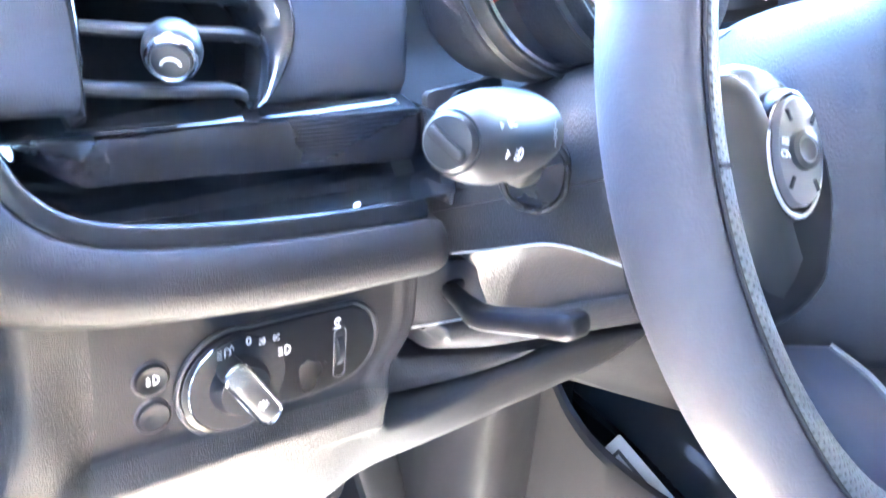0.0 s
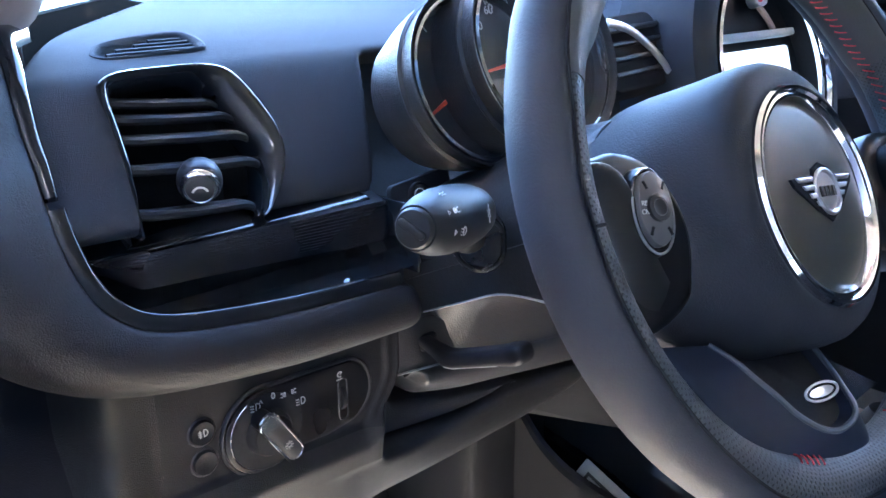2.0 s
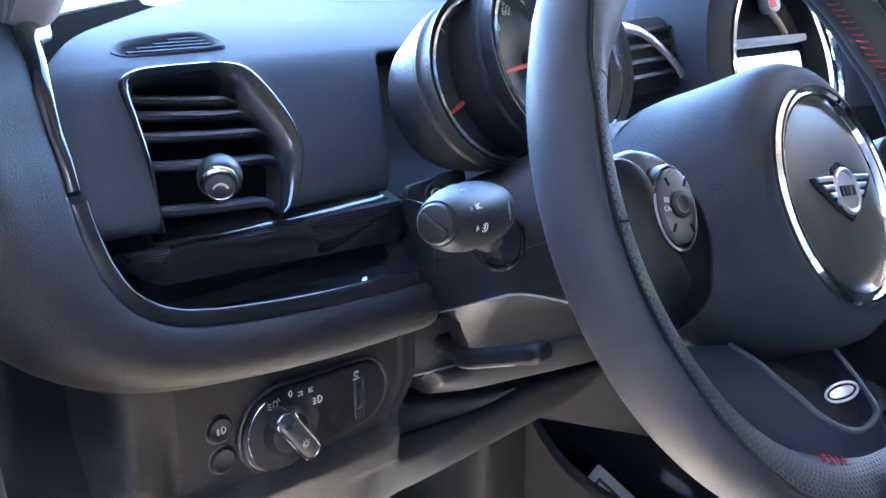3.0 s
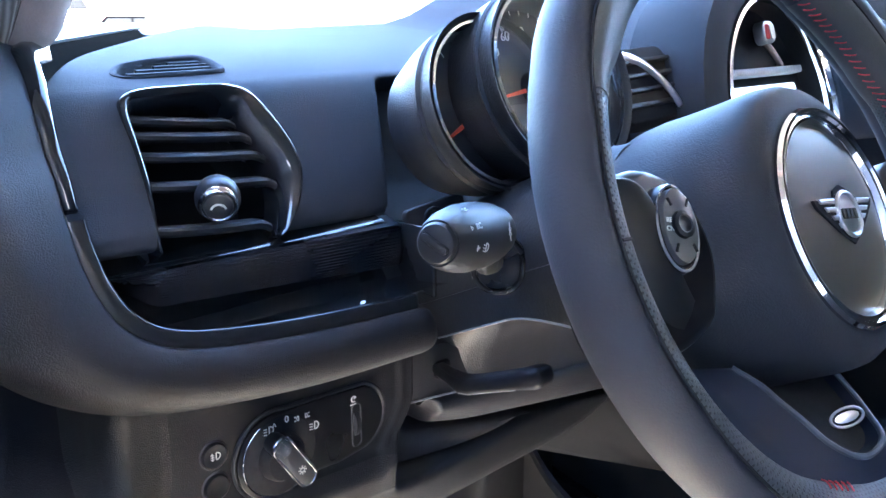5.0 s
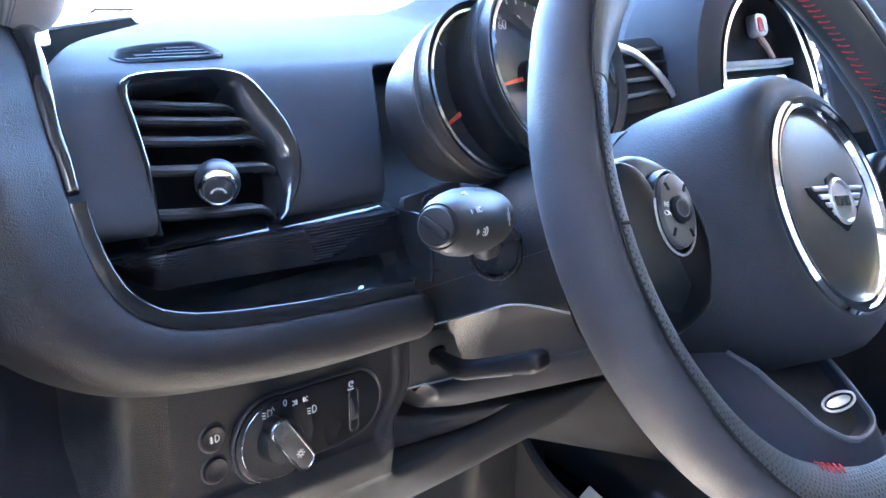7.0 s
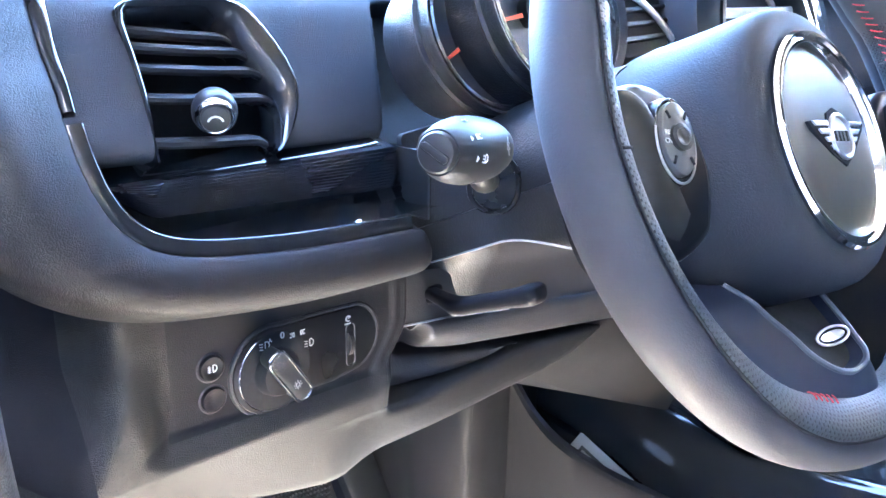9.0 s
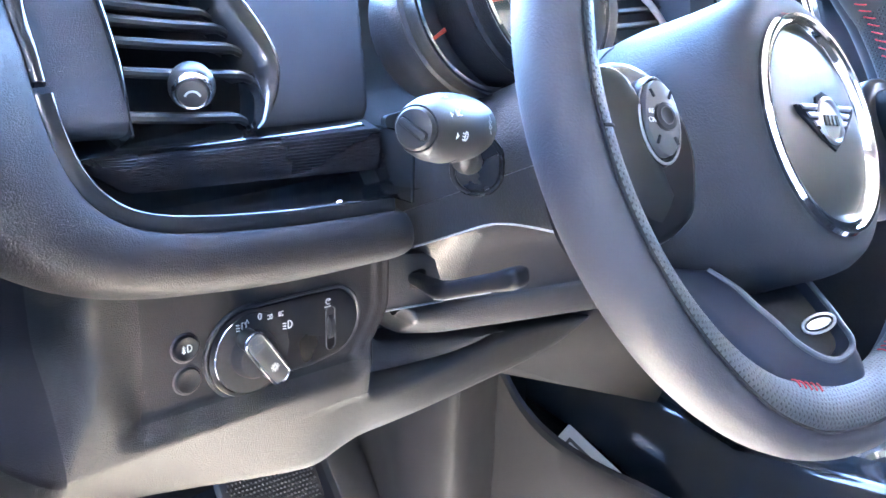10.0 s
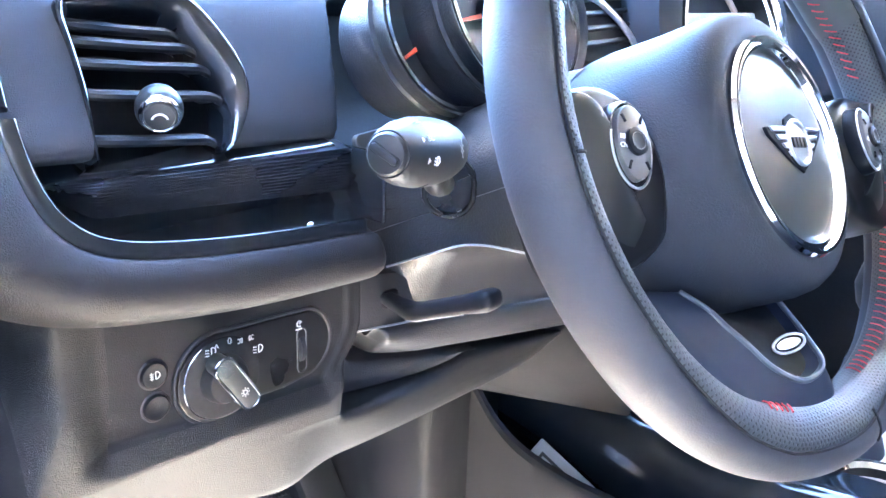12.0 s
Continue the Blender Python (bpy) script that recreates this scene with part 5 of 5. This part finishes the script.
def pod(at, r, hood, depth, deep):
    m = frame_of(at, (1, 0, 0), PN)
    sh = part("hood", lathe([(r * 1.02, 0.004), (r * 1.05, 0.010), (r * 1.10, 0.012), (r * hood, 0.006), (r * hood * 1.02, -0.010), (r * hood * 0.98, -depth * 0.5), (r * hood * 0.86, -depth)], 72, m, cap=False), M_SHROUD, clus, "dark hood of the pod")
    part("hood_edge", lathe([(r * hood * 1.012, 0.000), (r * hood * 1.040, -0.002), (r * hood * 1.012, -0.005)], 72, m, cap=False), M_SATIN, sh)
    part("chrome_ring", lathe([(r * 1.03, 0.006), (r * 1.02, 0.010), (r * 0.985, 0.0105), (r * 0.965, 0.006), (r * 0.96, 0.0)], 80, m, cap=False), M_CHROME, sh, "chrome ring")
    part("face", lathe([(r * 0.97, 0.004), (r * 0.95, 0.004 - deep), (r * 0.90, -deep), (0.0005, -deep)], 64, m, cap="end"), M_DIAL, sh, "dark dial face")
    lens = part("lens", lathe([(r * 0.965, 0.004), (r * 0.6, 0.0055), (0.0005, 0.006)], 48, m, cap=False), M_LENS, sh, "clear lens")
    lens.visible_shadow = False
    return m, sh


m1, s1 = pod((-0.3960, 0.188, 0.9005), 0.0494, 1.04, 0.042, 0.008)
m2, s2 = pod((-0.3590, 0.1700, 0.9149), 0.0556, 1.05, 0.08, 0.016)


def needle(m, sh, r0, r1, deg, w=0.0016, h=-0.0125):
    a = m @ Matrix.Translation((0, 0, h)) @ Matrix.Rotation(radians(deg), 4, "Z")
    part("needle", plate([(r0, -w), (r1, -w * 0.45), (r1, w * 0.45), (r0, w)], 0.0012, a), M_NEEDLE, sh, "orange pointer", smooth=False)
    return a


needle(m1, s1, 0.014, 0.036, 205, 0.0016, -0.0055)
needle(m2, s2, 0.008, 0.0352, 187.5, 0.0014)
part("needle_cap", lathe([(0.011, -0.016), (0.010, -0.009), (0.002, -0.008)], 32, m2), M_SATIN, s2)
for k in range(0, 27):
    a = m2 @ Matrix.Translation((0, 0, -0.0155)) @ Matrix.Rotation(radians(225 - k * 10), 4, "Z")
    part("tick", plate([(0.0475, -0.0004), (0.0520, -0.0004), (0.0520, 0.0004), (0.0475, 0.0004)], 0.0003, a), M_WHITE, s2, smooth=False)
for txt, deg in (("60", 115), ("80", 91), ("40", 139)):
    words(txt, 0.0075, m2 @ Matrix.Translation((0.0365 * math.cos(radians(deg)), 0.0365 * math.sin(radians(deg)), -0.0142)), M_WHITE, s2, "dial_number")
for k in range(9):
    a = m1 @ Matrix.Translation((0, 0, -0.0075)) @ Matrix.Rotation(radians(230 - k * 16), 4, "Z")
    part("tick", plate([(0.0385, -0.0004), (0.0425, -0.0004), (0.0425, 0.0004), (0.0385, 0.0004)], 0.0003, a), M_WHITE, s1, smooth=False)
part("dial_screen", plate([(x - 0.004, y - 0.020) for x, y in rounded(0.060, 0.022, 0.004)], 0.001, m2 @ Matrix.Translation((0, 0, -0.0148))), M_BUTTON, s2, "unlit grey display")

# ------------------------------------------------------------------ centre of the dashboard
cs = thing("centre_display", "large round chrome-ringed centre display with a lit screen", "display", (0, 0.2, 0.8))
mC = frame_of((-0.016, 0.185, 0.874), (1, 0, 0), (0, -0.96, 0.28)) @ Matrix.Scale(0.86, 4)
part("housing", lathe([(0.117, 0.004), (0.122, 0.010), (0.132, 0.010), (0.150, 0.002), (0.156, -0.02), (0.158, -0.08)], 96, mC, cap=False), M_PAD, cs, "dark rounded housing")
part("chrome_ring", lathe([(0.119, 0.004), (0.1185, 0.011), (0.1145, 0.012), (0.1125, 0.006), (0.112, -0.002)], 96, mC, cap=False), M_CHROME, cs, "broad chrome ring")
part("recess", lathe([(0.113, 0.002), (0.112, -0.024), (0.0005, -0.024)], 80, mC, cap="end"), M_VOID, cs, "black panel")
part("shelf_bar", plate(rounded(0.170, 0.008, 0.003), 0.014, mC @ Matrix.Translation((0.001, 0.041, -0.008)), 0.002), M_PALE, cs, "pale bar below the display")
part("screen", plate(rounded(0.180, 0.068, 0.006), 0.002, mC @ Matrix.Translation((0.0, -0.006, -0.021))), M_SCREEN, cs, "lit pale blue screen")
part("lower_bar", tube(spline([mC @ Vector(p) for p in ((0.020, 0.074, -0.014), (0.031, 0.061, -0.012), (0.044, 0.046, -0.012))], 6), 0.0028, 8), M_BEIGE, cs)
BTN = mC @ Matrix.Translation((0.019, 0.082, -0.006))
bt = part("hazard_button", plate(rounded(0.026, 0.024, 0.009), 0.012, BTN, 0.002), M_SILVER, cs, "silver hazard button")
part("hazard_face", plate(rounded(0.009, 0.016, 0.003), 0.001, BTN @ Matrix.Translation((-0.0055, 0, 0.0008))), M_RED, bt)
part("hazard_blank", plate(rounded(0.009, 0.016, 0.003), 0.001, BTN @ Matrix.Translation((0.0055, 0, 0.0008))), M_WHITE, bt)

cv = thing("centre_air_vent", "dark centre air vent with a curved bright edge", "air vent", (-0.17, 0.22, 0.9))
mV = frame_of((-0.178, 0.222, 0.902), (1, 0.1, 0), (0, -0.88, 0.47))
part("vent_box", plate(rounded(0.090, 0.062, 0.012), 0.03, mV, 0.002), M_VOID, cv)
for i in range(4):
    part("slat", plate(rounded(0.082, 0.0035, 0.0015), 0.008, mV @ Matrix.Translation((0, 0.018 - 0.012 * i, 0.005)), 0.0006), M_SATIN, cv)
part("vent_edge", sweep(spline([mV @ Vector(p) for p in ((-0.026, 0.024, 0.004), (-0.006, 0.016, 0.006), (0.010, 0.003, 0.006), (0.020, -0.010, 0.006), (0.028, -0.024, 0.005))], 6), ring(0.004, 8, 0.002), Vector((0, -0.9, 0.4))), M_SILVER, cv, "bright curved vent edge")

# lower centre stack with toggle switches
st = thing("centre_stack", "gloss black lower centre stack with chrome toggle switches", "console", (0.0, 0.2, 0.5))
bm = bmesh.new()
rows = []
for i in range(20):
    x = -0.125 + 0.25 * i / 19
    rows.append(spline([(x, 0.20, 0.80), (x, 0.165, 0.76), (x, 0.16, 0.70), (x, 0.175, 0.62), (x, 0.17, 0.565), (x, 0.10, 0.545)], 5))
skin(bm, rows)
part("stack_face", bm, M_PIANO, st)
for i in range(5):
    x = -0.085 + 0.042 * i
    tg = part("toggle", plate(rounded(0.016, 0.034, 0.007), 0.02, frame_of((x, 0.142, 0.735), (1, 0, 0), (0, -0.9, 0.4)), 0.003), M_CHROME, st, "chrome toggle switch")
    part("toggle_guard", tube(spline([(x - 0.019, 0.168, 0.762), (x - 0.019, 0.128, 0.750), (x - 0.019, 0.122, 0.730), (x - 0.019, 0.165, 0.708)], 5), 0.0035, 8), M_CHROME, st)

# long gloss trim along the console and cup holder
con = thing("centre_console", "gloss black centre console trim running back between the seats", "console", (-0.05, 0.0, 0.3))
bm = bmesh.new()
rows = []
for p, w in [((-0.108, 0.34, 0.549), 0.10), ((-0.110, 0.28, 0.546), 0.11), ((-0.114, 0.235, 0.541), 0.12), ((-0.118, 0.195, 0.536), 0.125), ((-0.120, 0.16, 0.530), 0.125), ((-0.120, 0.115, 0.523), 0.125), ((-0.121, 0.065, 0.533), 0.13), ((-0.121, -0.01, 0.545), 0.13), ((-0.121, -0.10, 0.55), 0.13), ((-0.121, -0.5, 0.55), 0.13)]:
    p = Vector(p)
    rows.append(spline([p + Vector((a, 0, b * w)) for a, b in ((0.05, 0.02), (0.012, 0.03), (0.002, 0.0), (-0.006, -0.08), (-0.016, -0.22), (-0.022, -0.40), (-0.022, -0.60), (-0.014, -0.85), (0.004, -1.0))], 3))
skin(bm, rows)
part("console_trim", bm, M_PIANO, con, angle=60)
part("console_side", block((-0.118, -0.9, 0.26), (0.118, 0.14, 0.49), 0.006), M_TUNNEL, con, "grey console side")
part("console_top", block((-0.105, -0.9, 0.49), (0.105, 0.16, 0.523), 0.006), M_BEIGE, con, "pale beige console top")
part("cup_rim", lathe([(0.036, 0.0), (0.040, 0.004), (0.044, 0.004), (0.046, -0.003), (0.046, -0.02)], 48, Matrix.Translation((-0.055, -0.015, 0.532)), cap=False), M_CHROME, con, "bright cup holder rim")
part("cup_well", lathe([(0.037, 0.0), (0.036, -0.04), (0.001, -0.04)], 40, Matrix.Translation((-0.055, -0.015, 0.5315)), cap=False), M_VOID, con)
gl = thing("gear_lever", "chrome and black gear lever on the console", "gear lever", (0.0, 0.03, 0.53))
part("lever_stem", tube([(0.015, 0.055, 0.53), (0.015, 0.045, 0.60), (0.015, 0.035, 0.66)], 0.010, 12), M_CHROME, gl)
part("lever_knob", lathe([(0.012, -0.03), (0.020, -0.018), (0.024, 0.0), (0.020, 0.018), (0.010, 0.026), (0.001, 0.028)], 32, Matrix.Translation((0.015, 0.032, 0.685))), M_SATIN, gl)
part("lever_boot", lathe([(0.05, 0.0), (0.046, 0.012), (0.026, 0.03), (0.014, 0.05)], 32, Matrix.Translation((0.015, 0.055, 0.524)), cap=False), M_LEATHER, gl)

# ------------------------------------------------------------------ footwell
tun = thing("tunnel_trim", "grey footwell side trim with a vertical seam", "trim", (-0.24, 0.35, 0.3))
bm = bmesh.new()
rows = []
edge = spline([(0.325, 0.5640, 0), (0.318, 0.5555, 0), (0.292, 0.529, 0), (0.257, 0.511, 0), (0.204, 0.503, 0), (0.140, 0.503, 0), (0.0, 0.498, 0)], 5)
for q in edge:
    rows.append([Vector((-0.200 + dx, q.x + dy, q.y + dz)) for dx, dy, dz in ((0.012, 0.004, 0.0), (0.004, 0.0, 0.0), (0.0, -0.001, -0.004), (-0.003, -0.003, -0.03), (-0.006, -0.004, -0.10), (-0.01, -0.004, -0.28))])
skin(bm, rows)
part("rear_section", bm, M_TUNNEL, tun)
bm = bmesh.new()
fold = spline([(0.315, -0.206, 0), (0.297, -0.250, 0), (0.2875, -0.280, 0), (0.2905, -0.2960, 0), (0.315, -0.2990, 0), (0.36, -0.290, 0), (0.42, -0.268, 0), (0.55, -0.252, 0), (0.72, -0.250, 0)], 5)
skin(bm, [[Vector((q.y + 0.04 * k, q.x, z)) for q in fold] for z, k in ((0.645, 0.6), (0.60, 0.1), (0.54, 0.0), (0.45, 0.0), (0.27, -0.2))])
part("front_section", bm, M_TUNNEL, tun)
part("trim_seam", tube([(-0.286, 0.2868, 0.602), (-0.2905, 0.2882, 0.54), (-0.2905, 0.2882, 0.45), (-0.295, 0.2882, 0.36)], 0.0009, 6), M_VOID, tun, "dark seam line")
bm = bmesh.new()
skin(bm, [[Vector(p) for p in r] for r in (((-0.42, 0.262, 0.655), (-0.31, 0.262, 0.655), (-0.24, 0.235, 0.672), (-0.12, 0.19, 0.690)), ((-0.40, 0.262, 0.640), (-0.305, 0.255, 0.636), (-0.238, 0.215, 0.655), (-0.11, 0.165, 0.665)), ((-0.36, 0.29, 0.600), (-0.262, 0.278, 0.602), (-0.205, 0.232, 0.606), (-0.105, 0.178, 0.600)), ((-0.33, 0.33, 0.565), (-0.224, 0.301, 0.569), (-0.180, 0.248, 0.560), (-0.116, 0.195, 0.541)), ((-0.32, 0.37, 0.565), (-0.21, 0.34, 0.575), (-0.165, 0.29, 0.566), (-0.10, 0.24, 0.548)))])
part("under_cover", bm, M_TUNNEL, tun, "flat trim under the column", angle=70)
part("pocket_back", block((-0.100, 0.14, 0.30), (-0.085, 0.60, 0.55)), M_VOID, tun, "dark storage pocket")
cd = thing("paper_card", "white printed card lying in the storage pocket", "card", (-0.185, 0.22, 0.51))
c_x = Vector((0.0, -0.93, -0.37)).normalized()
c_y = Vector((0.58, -0.40, 0.70)).normalized()
c_o = Vector((-0.165, 0.254, 0.510)) + c_x * 0.035 - c_y * 0.030
mCd = frame_of(c_o, c_x, c_x.cross(c_y))
part("card_sheet", plate(rounded(0.070, 0.060, 0.002), 0.0006, mCd), M_PAPER, cd, smooth=False)
for a, b, c_, d in ((-0.026, 0.0195, 0.040, 0.003), (-0.026, 0.004, 0.003, 0.034)):
    part("print_bar", plate([(a, b - d / 2), (a + c_, b - d / 2), (a + c_, b + d / 2), (a, b + d / 2)], 0.0004, mCd @ Matrix.Translation((0, 0, 0.0005))), M_INK, cd, smooth=False)

pd = thing("brake_pedal", "black rubber pedal with raised dimples", "pedal", (-0.37, 0.45, 0.43))
mP = frame_of((-0.372, 0.455, 0.435), (1, 0, -0.12), (0, -0.75, 0.66))
part("pedal_plate", plate(rounded(0.105, 0.080, 0.022, 8), 0.012, mP, 0.003), M_RUBBER, pd)
dots = bmesh.new()
for i in range(22):
    for j in range(16):
        if abs(i - 10.5) + abs(j - 7.5) < 16:
            bmesh.ops.create_icosphere(dots, subdivisions=1, radius=0.0016, matrix=mP @ Matrix.Translation((-0.0455 + 0.0043 * i + 0.0021 * (j % 2), -0.034 + 0.0045 * j, 0.0003)))
tagged(part("dimple_field", dots, M_RUBBER, pd), kind="stuff")
part("pedal_arm", tube(spline([(-0.322, 0.470, 0.44), (-0.308, 0.50, 0.52), (-0.300, 0.56, 0.64)], 6), 0.012, 12), M_RUBBER, pd)
ac = thing("accelerator_pedal", "narrow black accelerator pedal beside the tunnel", "pedal", (-0.30, 0.42, 0.4))
part("pedal_pad", plate(rounded(0.045, 0.16, 0.012), 0.012, frame_of((-0.292, 0.432, 0.43), (1, 0, 0), (0, -0.8, 0.6)), 0.003), M_RUBBER, ac)

# ------------------------------------------------------------------ door post and pillar
post = thing("door_post", "dark trim on the door post beside the dashboard", "trim", (-0.69, 0.3, 0.5))
KICK = spline([(-0.630, 0.252, 0.800), (-0.632, 0.251, 0.775), (-0.6354, 0.250, 0.7455), (-0.6410, 0.250, 0.7220), (-0.6500, 0.250, 0.6985), (-0.6625, 0.250, 0.6746), (-0.684, 0.252, 0.645), (-0.72, 0.255, 0.61)], 6)
bm = bmesh.new()
skin(bm, [[q + Vector((a, b, c)) for q in KICK] for a, b, c in ((0.004, 0.02, -0.004), (0.0016, 0.004, -0.0016), (0.0, 0.0, 0.0), (-0.004, -0.0022, 0.002), (-0.010, -0.0005, 0.004), (-0.03, 0.010, 0.012), (-0.07, 0.03, 0.03), (-0.12, 0.06, 0.06))])
# post turned from the light, its shade put into the dark plastic
part("lower_post", bm, M_DARKPLASTIC, post, angle=80)
part("post_back", block((-0.80, 0.345, 0.27), (-0.60, 0.365, 0.80)), M_VOID, post, "dark trim deep in the footwell")
# block left of the view, added to keep ground light off the knee panel
part("post_blocker", block((-0.84, 0.115, 0.25), (-0.706, 0.34, 0.74), 0.01), M_VOID, post, "unseen dark block at the door post, added to block ground light")
part("door_seal", tube(spline([(-0.718, 0.125, 0.80), (-0.716, 0.125, 0.755), (-0.711, 0.125, 0.710), (-0.705, 0.125, 0.66), (-0.702, 0.125, 0.58)], 6), 0.0125, 14), M_SHROUD, post, "grained rubber door seal")

pil = thing("windscreen_pillar", "windscreen pillar trimmed in ribbed cloth and beige plastic", "pillar", (-0.6, 0.3, 0.93))
PIL = Vector((-0.6030, 0.3045, 0.9325))
for nm, mat, lb in (("pillar_trim", M_BEIGE, "smooth beige-brown inner trim"), ("pillar_cloth", M_CLOTH, "ribbed grey-brown cloth")):
    bm = bmesh.new()
    rows = []
    for dz, cutback in ((0.0, 0.028), (0.0004, 0.020), (0.0014, 0.014), (0.0032, 0.0075), (0.006, 0.0035), (0.010, 0.0010), (0.015, 0.0), (0.03, 0.0), (0.12, 0.0), (0.425, 0.0)):
        c = PIL + Vector((0.118 * dz, -0.92 * dz, dz))
        sq = 1.0 - cutback * 8
        if nm == "pillar_trim":
            o = [(-cutback, 0.012), (-0.0005 - cutback, 0.002), (-0.003 - cutback, -0.006 * sq), (-0.010 - cutback, -0.013 * sq), (-0.020 - 0.4 * cutback, -0.018 * sq), (-0.031, -0.0205 * sq), (-0.031, 0.012)]
        else:
            o = [(-0.0315, 0.012), (-0.0315, -0.0205 * sq), (-0.034, -0.0225 * sq), (-0.060, -0.024 * sq), (-0.080, -0.022 * sq), (-0.110, -0.010), (-0.110, 0.012)]
        rows.append([c + Vector((a, b, 0)) for a, b in o])
    skin(bm, rows, close_cols=True, cap=True)
    part(nm, bm, mat, pil, lb, angle=50)

# ------------------------------------------------------------------ outside
def parked_car(name, at, turn, paint, label, length=4.4, width=1.8, height=1.5, box=0.0):
    car = thing(name, label, "car", (0, 0, 0))
    prof = [(-0.5, 0.25), (-0.5, 0.62), (-0.47, 0.66), (-0.30, 0.68), (-0.20, 0.96), (-0.10, 1.0), (0.30 + box, 1.0), (0.44 + box, 0.70), (0.5, 0.62), (0.5, 0.25)]
    rows = []
    for s, k in ((-0.5, 0.98), (-0.47, 1.0), (0.47, 1.0), (0.5, 0.98)):
        rows.append([Vector((x * length, s * width * (1 - 0.18 * max(0, z - 0.65) / 0.35), z * height * k + 0.0)) for x, z in prof])
    bm = bmesh.new()
    skin(bm, rows, close_cols=True, cap=True)
    part("body", bm, paint, car, smooth=False)
    for s in (-1, 1):
        for x0, x1, a, b in ((-0.19, 0.05, 0.04, 0.0), (0.07, 0.30, 0.0, 0.03)):
            q = [(x0 + 0.06 * (a > 0), 0.93), (x1, 0.93), (x1 + 2 * b, 0.70), (x0 - a * 0.4, 0.70)]
            bm = bmesh.new()
            skin(bm, [[Vector((x * length, s * (width * 0.5 * (1 - 0.18 * max(0, z - 0.65) / 0.35) + e), z * height)) for x, z in q] for e in (-0.01, 0.012)], close_cols=True, cap=True)
            part("side_window", bm, M_CARGLASS, car, smooth=False)
        for x in (-0.31, 0.30):
            part("tyre", lathe([(0.20, -0.10), (0.32, -0.10), (0.33, -0.06), (0.33, 0.06), (0.32, 0.10), (0.20, 0.10)], 32, Matrix.Translation((x * length, s * width * 0.46, 0.33)) @ Matrix.Rotation(radians(90), 4, "X")), M_VOID, car)
    car.matrix_basis = pose(*at, 0, 0, turn)
    return car


parked_car("parked_car", (15.1, 34.4, -0.2), 155.3, M_DARKPAINT, "dark parked car with tinted windows across the lot", 3.9, 1.75, 1.40)
van = parked_car("parked_van", (13.0, 38.4, -0.2), -24.7, M_PAINT, "white parked van with a tall red tail lamp across the lot", 4.6, 2.0, 2.4, 0.1)
lamp = part("tail_lamp", block((2.10, -1.03, 1.0), (2.32, -0.6, 2.3), 0.03), M_REDPAINT, van, "tall red tail lamp")
lamp.matrix_parent_inverse = Matrix.Identity(4)
for i, (x, y, h) in enumerate(((14.0, 24.0, 5.0), (17.5, 24.0, 4.4), (20.0, 25.0, 5.2), (23.0, 24.0, 4.8))):
    pl_ = thing("light_pole", "thin pale pole at the far edge of the lot", "pole", (x, y, 0), "poles at the edge of the lot")
    part("mast", tube([(x, y, 0), (x, y, h)], 0.08, 8), M_PAINT, pl_)
    part("mast_foot", block((x - 0.2, y - 0.2, 0), (x + 0.2, y + 0.2, 0.25), 0.03), M_GROUND, pl_)
hedge = bmesh.new()
for i in range(260):
    u = random.random()
    c = Vector((6 + 34 * u, 27 - 6 * u + random.uniform(-1, 1), random.uniform(0.1, 0.5 + 0.8 * abs(math.sin(u * 23)))))
    bmesh.ops.create_icosphere(hedge, subdivisions=1, radius=random.uniform(0.2, 0.45), matrix=Matrix.Translation(c))
for v in hedge.verts:
    v.co += noise.noise_vector(v.co * 2.3) * 0.2
tagged(part("far_hedge", hedge, M_LEAF, None, smooth=False), "low green hedge along the edge of the lot", "hedge", kind="stuff")
